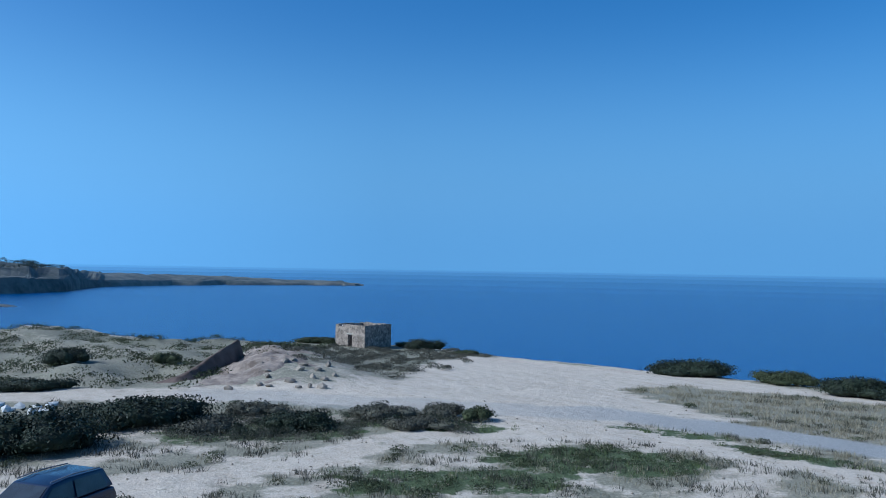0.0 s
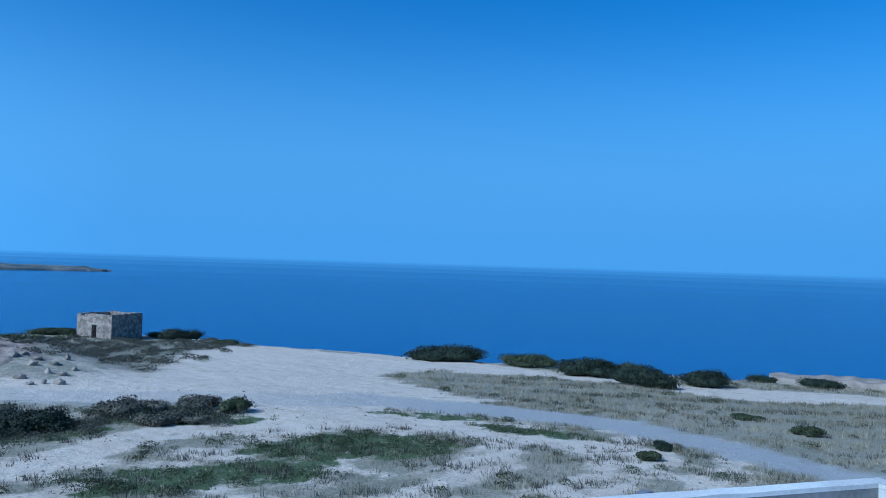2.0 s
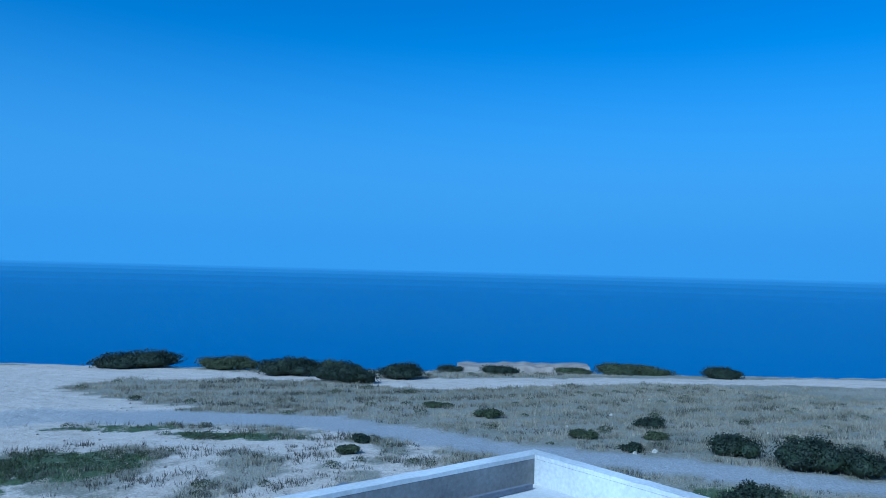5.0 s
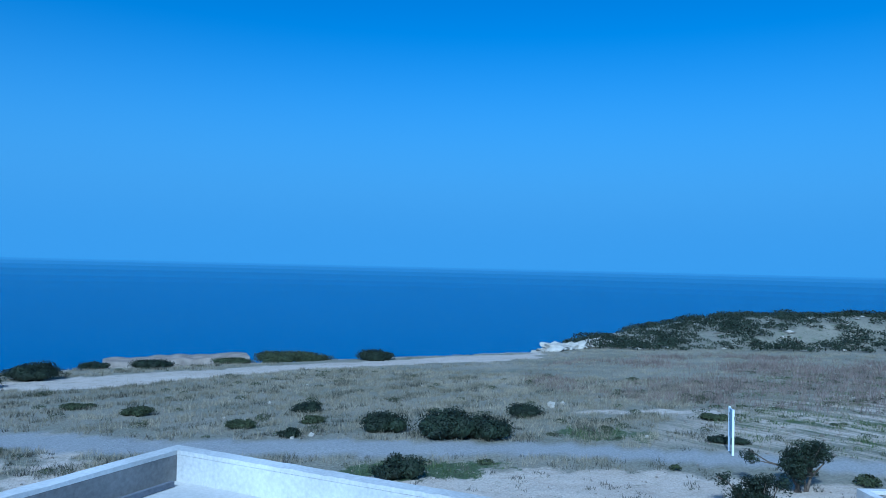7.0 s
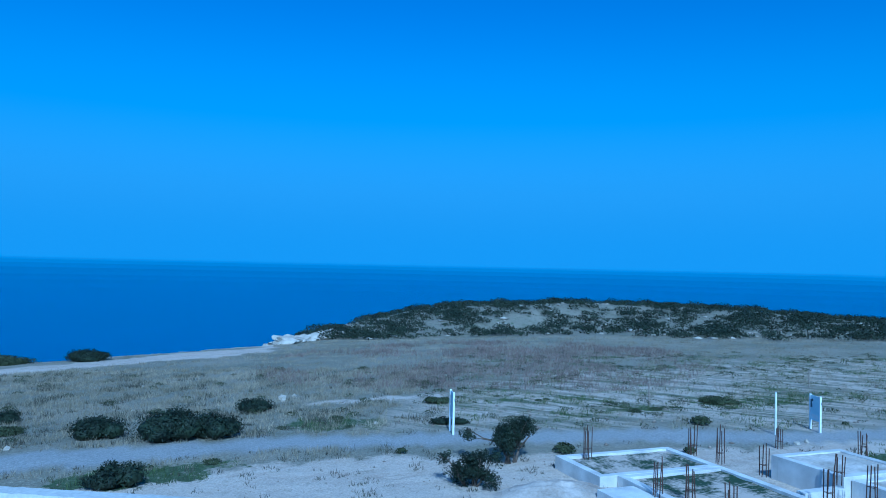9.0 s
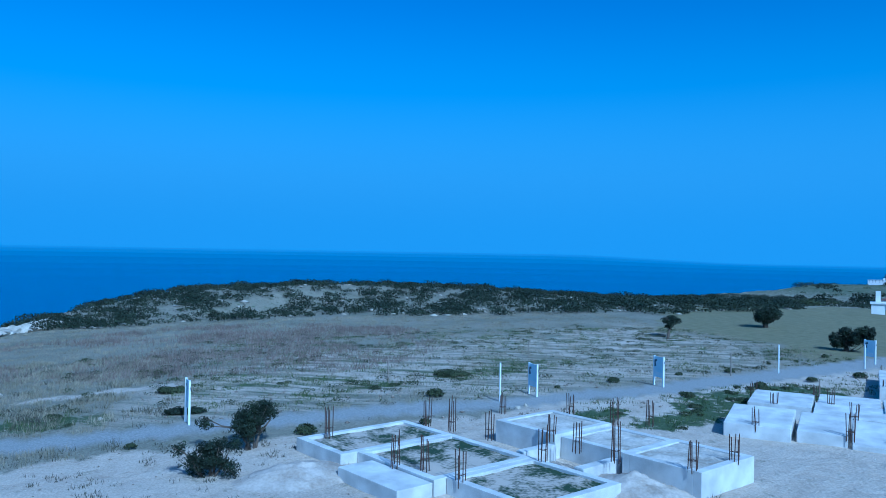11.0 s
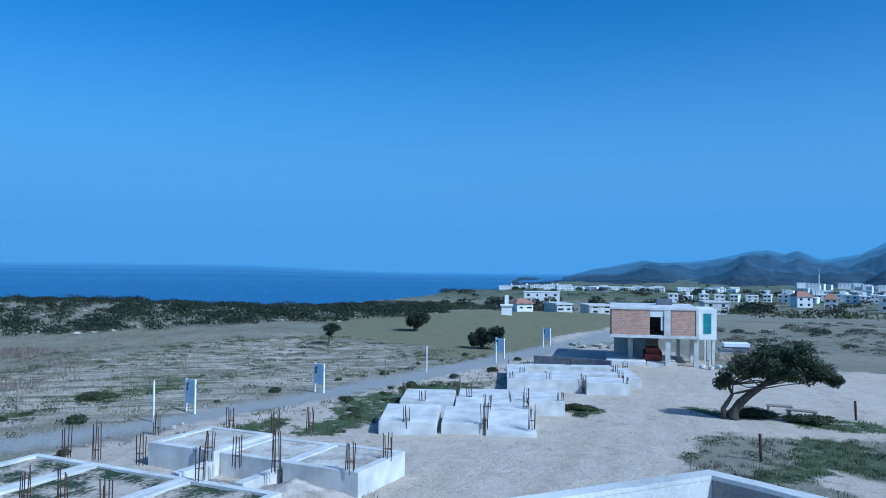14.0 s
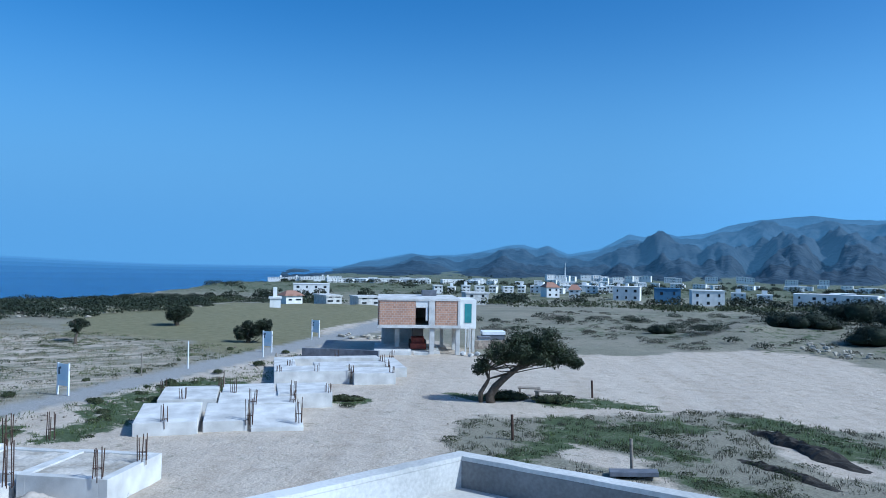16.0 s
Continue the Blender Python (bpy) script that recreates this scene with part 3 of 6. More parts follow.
def lumps(bm, centres, radii, scale=0.86, sub=2, rough=0.18):
    """Dark uneven cores behind the leaves."""
    for c, r in zip(centres, radii):
        vs = bmesh.ops.create_icosphere(bm, subdivisions=sub, radius=1.0)["verts"]
        for v in vs:
            v.co *= 1 + rough * noise.noise(v.co * 2.1 + Vector(c))
            v.co = Vector((v.co.x * r[0] * scale, v.co.y * r[1] * scale, v.co.z * r[2] * scale)) + Vector(c)
    return bm


def bush(seed, x, y, wide, deep, tall, leaf="dark_leaf", count=0, size=None, label="dense dark green wild coastal bush", turn=0.0, name="bush", lumpy=7):
    """A wild bush: several overlapping domes of small leaves over a woody core."""
    rng = np.random.RandomState(seed)
    p = at(x, y)
    ob = empty(name, pose(*p, 0, 0, turn), label, "bush", "wild bushes")
    cs, rs = [], []
    for i in range(lumpy):
        a, q = rng.uniform(0, 6.283), math.sqrt(rng.uniform(0, 1)) * 0.74
        h = tall * rng.uniform(0.62, 1.0) * (1 - 0.35 * q)
        cs.append((wide / 2 * q * math.cos(a), deep / 2 * q * math.sin(a), h * 0.42))
        rs.append((wide * rng.uniform(0.16, 0.3), deep * rng.uniform(0.18, 0.3), h * rng.uniform(0.42, 0.62)))
    part("core", lumps(bmesh.new(), cs, rs, 0.7, rough=0.5), leaf, ob, smooth=True)
    area = wide * deep + (wide + deep) * tall
    q, f = leaf_quads(rng, cs, rs, count or int(min(11000, max(2200, 300 * area))), size or 0.047 + 0.0055 * max(wide, tall))
    mesh_of("leaves", q, f, leaf, ob)
    return ob


def tube(bm, pts, radii, sides=8):
    """A tapered, bent limb through the given places."""
    rings = []
    for i, (p, r) in enumerate(zip(pts, radii)):
        p = Vector(p)
        d = (Vector(pts[min(i + 1, len(pts) - 1)]) - Vector(pts[max(i - 1, 0)])).normalized()
        u = d.cross(Vector((0.3, 0.9, 0.2))).normalized()
        w = d.cross(u)
        rings.append([bm.verts.new(p + r * (math.cos(2 * math.pi * k / sides) * u + math.sin(2 * math.pi * k / sides) * w)) for k in range(sides)])
    for a, b in zip(rings, rings[1:]):
        for k in range(sides):
            bm.faces.new((a[k], a[(k + 1) % sides], b[(k + 1) % sides], b[k]))
    bm.faces.new(rings[0][::-1]), bm.faces.new(rings[-1])
    return bm


def rod(bm, x, y, z0, z1, r, lean=(0, 0), sides=6):
    return tube(bm, [(x, y, z0), (x + lean[0], y + lean[1], z1)], [r, r], sides)


def boulder(seed, p, sx, sy, sz, material="rock", name="boulder", label="weathered pale limestone boulder", group="boulders", sub=2, turn=0.0, tilt=0.0):
    bm = bmesh.new()
    vs = bmesh.ops.create_icosphere(bm, subdivisions=sub, radius=1.0)["verts"]
    r = random.Random(seed)
    cuts = [(Vector((r.gauss(0, 1), r.gauss(0, 1), r.gauss(0, 1))).normalized(), r.uniform(0.62, 0.95)) for _ in range(11)]
    for v in vs:
        k = min([1.15] + [d / max(0.05, v.co.dot(n)) for n, d in cuts]) * (1 + 0.05 * noise.noise(v.co * 2.7 + Vector((seed, 0, 0))))
        v.co = Vector((v.co.x * sx * k, v.co.y * sy * k, v.co.z * sz * k))
    ob = part(name, bm, material)
    ob.matrix_world = pose(*p, r.uniform(-tilt, tilt), r.uniform(-tilt, tilt), turn)
    return tagged(ob, label, "rock", group)


# ---- the house underfoot ----
roof_z, rim_z, T = 6.145, 6.345, 0.11
house = empty("house", pose(0, 0, 0), "white flat-roofed house with a low concrete roof parapet", "house")
E_X, W_X, N_Y, S_Y, J_X = 4.08, -7.5, 3.86, -4.37, 2.78     # inner faces of the parapet; the east side runs askew


def ring(bm, pts, z0, z1, thick):
    """A wall that runs outside a closed outline, counted anticlockwise."""
    out = []
    for i, (x, y) in enumerate(pts):
        (ax, ay), (bx, by) = pts[i - 1], pts[(i + 1) % len(pts)]
        d1, d2 = Vector((x - ax, y - ay)).normalized(), Vector((bx - x, by - y)).normalized()
        n1, n2 = Vector((d1.y, -d1.x)), Vector((d2.y, -d2.x))
        out.append(Vector((x, y)) + (n1 + n2) * thick / (1 + n1.dot(n2)))
    n = len(pts)
    g = [[bm.verts.new((*p, z)) for p in ps] for ps, z in ((pts, z0), (pts, z1), (out, z1), (out, z0))]
    for a, b in ((0, 1), (1, 2), (2, 3), (3, 0)):
        for k in range(n):
            bm.faces.new((g[a][k], g[a][(k + 1) % n], g[b][(k + 1) % n], g[b][k])).normal_flip()
    return out


outline = [(E_X, N_Y), (W_X, N_Y), (W_X, S_Y), (J_X, S_Y), (E_X - 0.06, 1.0)]
bm = bmesh.new()
outer = ring(bm, outline, 0.0, 0.1, T)
bm.free()
for k, (ax, ay) in enumerate(outline):
    (bx, by), (dx, dy), (cx, cy) = outline[(k + 1) % 5], outer[k], outer[(k + 1) % 5]
    bm = bmesh.new()
    cuts = 60
    rows, tops, bm_top = [], [], bmesh.new()
    for i in range(cuts + 1):
        t = i / cuts
        chip = 0.006 * noise.noise(Vector((k * 7.1, i * 0.9, 0))) if 0 < i < cuts else 0
        p, q = (ax + (bx - ax) * t, ay + (by - ay) * t), (dx + (cx - dx) * t, dy + (cy - dy) * t)
        rows.append([bm.verts.new((*p, roof_z - 0.02)), bm.verts.new((*p, rim_z - 0.03)), bm.verts.new((*q, rim_z - 0.03)), bm.verts.new((*q, roof_z - 0.4))])
        tops.append([bm_top.verts.new((*o, z)) for o, z in ((p, rim_z - 0.028), (p, rim_z + chip), (q, rim_z + 0.6 * chip), (q, rim_z - 0.028))])
    for r0, r1 in zip(rows, rows[1:]):
        for j in range(4):
            bm.faces.new((r0[j], r0[(j + 1) % 4], r1[(j + 1) % 4], r1[j]))
    bm.faces.new(rows[0]), bm.faces.new(rows[-1][::-1])
    bmesh.ops.recalc_face_normals(bm, faces=bm.faces)
    # north and south walls get the colour with shade put in
    wall = part("parapet", bm, "shaded_raw" if k in (0, 2) else "rim", house)
    for r0, r1 in zip(tops, tops[1:]):
        for j in range(4):
            bm_top.faces.new((r0[j], r0[(j + 1) % 4], r1[(j + 1) % 4], r1[j]))
    bm_top.faces.new(tops[0]), bm_top.faces.new(tops[-1][::-1])
    bmesh.ops.recalc_face_normals(bm_top, faces=bm_top.faces)
    part("coping", bm_top, "rim", wall, "rough white mortar coping")
bm = bmesh.new()
vs = [bm.verts.new((x, y, roof_z)) for x, y in outer]
top = bm.faces.new(vs)
low = bmesh.ops.extrude_face_region(bm, geom=[top])
bmesh.ops.translate(bm, vec=(0, 0, -0.3), verts=[v for v in low["geom"] if isinstance(v, bmesh.types.BMVert)])
bmesh.ops.recalc_face_normals(bm, faces=bm.faces)
bmesh.ops.translate(bm, vec=(0, 0, -0.004), verts=bm.verts)
for v in bm.verts:
    v.co.x *= 0.995
    v.co.y *= 0.995
part("roof_slab", bm, "deck", house, "pale screeded roof deck")
bm = bmesh.new()
vs = [bm.verts.new((x * 0.99, y * 0.99, -0.5)) for x, y in outer]
f0 = bm.faces.new(vs)
up = bmesh.ops.extrude_face_region(bm, geom=[f0])
bmesh.ops.translate(bm, vec=(0, 0, roof_z + 0.19), verts=[v for v in up["geom"] if isinstance(v, bmesh.types.BMVert)])
bmesh.ops.recalc_face_normals(bm, faces=bm.faces)
part("wall", bm, "plaster", house)
# a bitumen strip along the foot of the northern parapet
part("flashing", boxed(2.0, N_Y - 0.10, roof_z, E_X - 0.12, N_Y - 0.07, roof_z + 0.035), "board", house, "dark edge strip at the foot of the parapet")

# ---- old stone hut ----


def stone_hut():
    ob = empty("stone_hut", pose(-8.9, 88.6, float(land(-8.9, 88.6)) - 0.1, 0, 0, 145), "small roofless ruined hut of pale field stone", "ruin")
    W, D, H, t = 4.6, 4.4, 2.75, 0.45       # front along +x from the near corner, depth along -y

    def wall(name, x0, y0, x1, y1, thick, z0=0.0, notch=()):
        """A wall along a line, with an uneven top; it stands to the left of the line."""
        bm = bmesh.new()
        d = Vector((x1 - x0, y1 - y0)).normalized()
        side = Vector((-d.y, d.x)) * thick
        n = 16
        rows = []
        for i in range(n + 1):
            t = i / n
            x, y = x0 + (x1 - x0) * t, y0 + (y1 - y0) * t
            top = H + 0.14 * noise.noise(Vector((x * 2.1, y * 2.1, 1.0))) - (0.25 if notch and notch[0] < t < notch[1] else 0)
            rows.append([bm.verts.new(q) for q in ((x, y, z0), (x, y, top), (x + side.x, y + side.y, top - 0.05), (x + side.x, y + side.y, z0))])
        for r0, r1 in zip(rows, rows[1:]):
            for j in range(4):
                bm.faces.new((r0[j], r0[(j + 1) % 4], r1[(j + 1) % 4], r1[j]))
        bm.faces.new(rows[0]), bm.faces.new(rows[-1][::-1])
        bmesh.ops.recalc_face_normals(bm, faces=bm.faces)
        return part(name, bm, "masonry", ob)

    a, b = W * 6 / 14, W * 8 / 14
    wall("front_wall", a, 0, 0, 0, t, notch=(0.0, 0.0))
    wall("front_wall", W, 0, b, 0, t, notch=(0.3, 0.6))
    wall("front_wall", b, 0, a, 0, t, 1.78)
    wall("side_wall", 0, -t, 0, -D, t)
    wall("side_wall", W - t, -t, W - t, -D, t)
    wall("back_wall", W, -D, 0, -D, t)
    part("lintel", boxed(W * 6 / 14 - 0.15, -0.2, 1.6, W * 8 / 14 + 0.15, 0.03, 1.78), "rock", ob)
    part("roof_remnant", boxed(W * 0.45, -0.9, H - 0.12, W * 0.78, -0.05, H + 0.02, m=pose(0, 0, 0, 2, 1.5, 0)), "plaster", ob, "white broken slab on the wall top")
    return ob


hut = stone_hut()

# ---- signs and posts along the road ----


def sign_board(x, y, tall, turn, panel_w=0.9, label="faded blue and white plot sign on two white posts"):
    ob = empty("sign_board", pose(*at(x, y), 0, 0, turn), label, "sign", "plot signs")
    for sx in (-panel_w / 2, panel_w / 2):
        part("post", box(bmesh.new(), sx - 0.045, -0.045, -0.2, sx + 0.045, 0.045, tall), "white_paint", ob)
    pan = part("panel", box(bmesh.new(), -panel_w / 2 + 0.047, -0.02, tall - 1.25, panel_w / 2 - 0.047, 0.02, tall - 0.04), "pale_print", ob)
    for z0, z1, x0, x1 in ((0.66, 1.02, -0.06, 0.14), (0.93, 1.05, -0.2, 0.2), (0.08, 0.3, -0.3, 0.3)):
        for side in (-1, 1):
            part("print", box(bmesh.new(), x0, side * 0.022, tall - 1.25 + z0, x1, side * 0.024, tall - 1.25 + z1, m=pose(0, 0, 0, 0, 14 * side if z1 > 0.9 else 0, 0)), "dark_print" if z1 > 0.9 else "white_paint", pan)
    return ob


def white_post(x, y, tall, lean=(0, 0), material="white_paint", label="thin white roadside marker post"):
    ob = part("marker_post", rod(bmesh.new(), 0, 0, -0.2, tall, 0.045, lean, 8), material)
    ob.matrix_world = pose(*at(x, y))
    return tagged(ob, label, "post", "marker posts")


sign_board(35.3, 2.75, 1.95, 14)
sign_board(39.2, -14.8, 1.75, 8)
sign_board(41.0, -23.4, 1.75, 6)
sign_board(47.2, -44.2, 1.75, 6)
sign_board(53.2, -56.2, 1.75, 4)
white_post(37.9, -12.5, 2.0)
white_post(44.2, -34.1, 1.9)
white_post(43.8, -30.2, 1.5, material="wood", label="thin grey timber marker post")
white_post(45.3, -42.0, 1.7)
white_post(51.4, -53.8, 1.7)
for x, y, t in ((46, -8, 1.2), (54, -20, 1.2), (40.5, -38.8, 1.0), (36.5, -30.8, 1.0)):
    white_post(x, y, t, material="wood", label="thin grey timber marker post")

# ---- house foundations ----


def rebar(x, y, z, tall, seed, name="rebar_cluster"):
    rng = random.Random(seed)
    ob = empty(name, pose(x, y, z), "cluster of rusty upright reinforcing bars", "rebar", "rebar clusters")
    for k in range(5):
        a = k * 2.4
        part("bar", rod(bmesh.new(), 0.16 * math.cos(a), 0.16 * math.sin(a), -0.1, tall * rng.uniform(0.8, 1.05), 0.018, (rng.uniform(-0.06, 0.06), rng.uniform(-0.06, 0.06)), 5), "steel", ob)
    bm = bmesh.new()
    for z in (0.3,):
        for k in range(5):
            a0, a1 = k * 2.4, (k + 1) * 2.4
            tube(bm, [(0.17 * math.cos(a0), 0.17 * math.sin(a0), z), (0.17 * math.cos(a1), 0.17 * math.sin(a1), z)], [0.008, 0.008], 4)
    part("tie", bm, "steel", ob)
    return ob


class Axes:
    """Local axes on the ground: a along the front, b away from it."""

    def __init__(self, x, y, ax, ay):
        self.m = Matrix(((ax, -ay, 0, x), (ay, ax, 0, y), (0, 0, 1, 0), (0, 0, 0, 1)))

    def put(self, a, b, z=0.0):
        return self.m @ Vector((a, b, z))


def plinth(ob, a0, a1, b0, b1, tall, name="plinth", fill=True, wall=0.3, base=-0.3):
    """A ring of concrete beams filled with earth."""
    for q in ((a0, b0, a1, b0 + wall), (a0, b1 - wall, a1, b1), (a0, b0 + wall, a0 + wall, b1 - wall), (a1 - wall, b0 + wall, a1, b1 - wall)):
        part("foundation_beam", box(bmesh.new(), q[0], q[1], base, q[2], q[3], tall, bevel=0.015), "concrete", ob)
    if fill:
        bm = bmesh.new()
        n = 12
        g = [[bm.verts.new((a0 + wall * 0.9 + (a1 - a0 - 1.8 * wall) * i / n, b0 + wall * 0.9 + (b1 - b0 - 1.8 * wall) * j / n,
                            tall - (0.05 if fill is True else 0.09) + 0.05 * noise.noise(Vector((a0 + i * 0.5, b0 + j * 0.5, tall))))) for i in range(n + 1)] for j in range(n + 1)]
        for j in range(n):
            for i in range(n):
                bm.faces.new((g[j][i], g[j][i + 1], g[j + 1][i + 1], g[j + 1][i]))
        part("earth_fill", bm, fill if isinstance(fill, str) else "fill", ob)


def block(ob, a0, a1, b0, b1, front, back):
    """A solid concrete block whose top slopes from front to back."""
    bm = bmesh.new()
    v = [bm.verts.new(p) for p in ((a0, b0, -0.3), (a1, b0, -0.3), (a1, b1, -0.3), (a0, b1, -0.3), (a0, b0, front), (a1, b0, front), (a1, b1, back), (a0, b1, back))]
    for q in ((3, 2, 1, 0), (4, 5, 6, 7), (0, 1, 5, 4), (1, 2, 6, 5), (2, 3, 7, 6), (3, 0, 4, 7)):
        bm.faces.new([v[i] for i in q])
    bmesh.ops.bevel(bm, geom=bm.edges[:], offset=0.02, segments=2, affect="EDGES")
    part("concrete_block", bm, "concrete", ob)


M["fill"] = matte("gravel_fill", (0.30, 0.27, 0.22), (0.62, 0.575, 0.51), 1.0, fine=9, bump=0.5, hard=0.2)
M["weedy"] = matte("weedy_fill", (0.035, 0.055, 0.025), (0.46, 0.40, 0.33), 0.9, fine=7, bump=0.6, hard=0.09)

# the nearest plot: a low weedy part and a higher plinth beside it
fa = Axes(24.4, -4.35, 0.445, -0.895)
low = empty("foundation", fa.m.copy(), "low concrete house foundation filled with weedy earth", "foundation", "house foundations")
plinth(low, 0.0, 5.2, 2.9, 6.0, 0.5, fill="weedy")
plinth(low, 0.7, 5.2, -1.4, 2.87, 0.5, fill="weedy")
plinth(low, 1.2, 5.2, -5.2, -1.43, 0.5, fill="weedy")
part("step", box(bmesh.new(), -0.75, -1.4, -0.3, 0.65, 1.9, 0.42, bevel=0.02), "concrete", low)
high = empty("foundation", fa.m.copy(), "raised concrete house plinth with gravel fill", "foundation", "house foundations")
plinth(high, 7.1, 10.5, -0.78, 2.4, 0.9)
plinth(high, 7.4, 10.5, -3.85, -0.82, 0.8)
plinth(high, 7.0, 10.3, -6.9, -3.89, 0.9)
block(high, 5.3, 7.05, -0.9, -0.5, 0.55, 0.55)
block(high, 5.3, 7.35, -3.6, -3.2, 0.55, 0.55)
for k, (x, y, z, h) in enumerate(((29.8, -2.9, 0.5, 1.15), (32.0, -7.3, 0.3, 1.2), (30.5, -8.0, 0.4, 1.3), (28.5, -9.0, 0.5, 1.1), (25.3, -4.7, 0.5, 1.15), (24.8, -5.6, 0.5, 1.1), (23.2, -6.4, 0.4, 1.1), (26.9, -10.9, 0.75, 1.0), (24.9, -9.8, 0.6, 1.1),
                                  (25.2, -11.2, 0.75, 1.0), (28.5, -14.3, 0.9, 1.0), (23.6, -11.9, 0.8, 1.5), (30.4, -13.2, 0.9, 0.9), (35.0, -11.7, 0.0, 1.0), (22.4, -15.6, 0.9, 0.9), (28.0, -15.6, 0.9, 0.9), (21.7, -13.6, 0.9, 1.0))):
    rebar(x, y, z, h, k)

fc = Axes(29.1, -19.7, -0.67, -0.74)
mid = empty("foundation", fc.m.copy(), "pale stepped concrete house foundation of several blocks", "foundation", "house foundations")


# b runs to the left of a: away from the viewer
for a0, a1, b0, b1, fr, bk in ((0.0, 2.65, 0.0, 3.3, 0.58, 0.84), (2.85, 4.75, 0.3, 3.6, 0.5, 0.72), (4.9, 7.2, 0.1, 3.4, 0.2, 0.62), (0.4, 3.2, 4.9, 8.6, 0.7, 0.75), (3.3, 7.1, 3.7, 6.6, 0.6, 0.7), (6.2, 9.0, 5.4, 8.6, 0.75, 0.8), (3.4, 6.1, 6.7, 9.0, 0.7, 0.75)):
    block(mid, a0, a1, b0, b1, fr, bk)
for k, (a, b, h) in enumerate(((1.3, 0.15, 1.5), (4.85, 0.3, 1.6), (7.0, 0.4, 1.5), (1.6, 5.1, 1.4), (5.0, 3.8, 1.5), (6.9, 3.9, 1.4), (7.0, 5.5, 1.5), (8.8, 5.6, 1.4), (3.3, 8.4, 1.4), (4.0, 6.6, 1.5), (0.3, 8.6, 1.3))):
    p = fc.put(a, b)
    rebar(p.x, p.y, 0.4, h - 0.5, 40 + k)

fd = Axes(34.6, -33.0, -0.69, -0.73)
far = empty("foundation", fd.m.copy(), "pale concrete house foundation with open pits", "foundation", "house foundations")
for a0, a1, b0, b1, fr, bk in ((0.0, 4.6, 0.0, 3.0, 0.8, 0.75), (4.8, 7.4, -0.5, 2.2, 0.7, 0.7), (2.6, 7.4, 3.4, 5.2, 0.7, 0.7), (0.0, 1.4, 3.0, 8.0, 0.75, 0.7), (1.4, 7.4, 7.0, 8.4, 0.7, 0.7), (7.4, 8.6, 2.3, 8.0, 0.6, 0.6)):
    block(far, a0, a1, b0, b1, fr, bk)
for k, (a, b, h) in enumerate(((0.3, 0.2, 1.4), (2.6, 0.2, 1.5), (4.7, 0.0, 1.4), (7.2, -0.3, 1.4), (7.3, 2.2, 1.4), (1.0, 3.2, 1.4), (7.3, 5.0, 1.4), (8.4, 7.8, 1.4), (4.5, 8.2, 1.4))):
    p = fd.put(a, b)
    rebar(p.x, p.y, 0.4, h - 0.6, 60 + k)

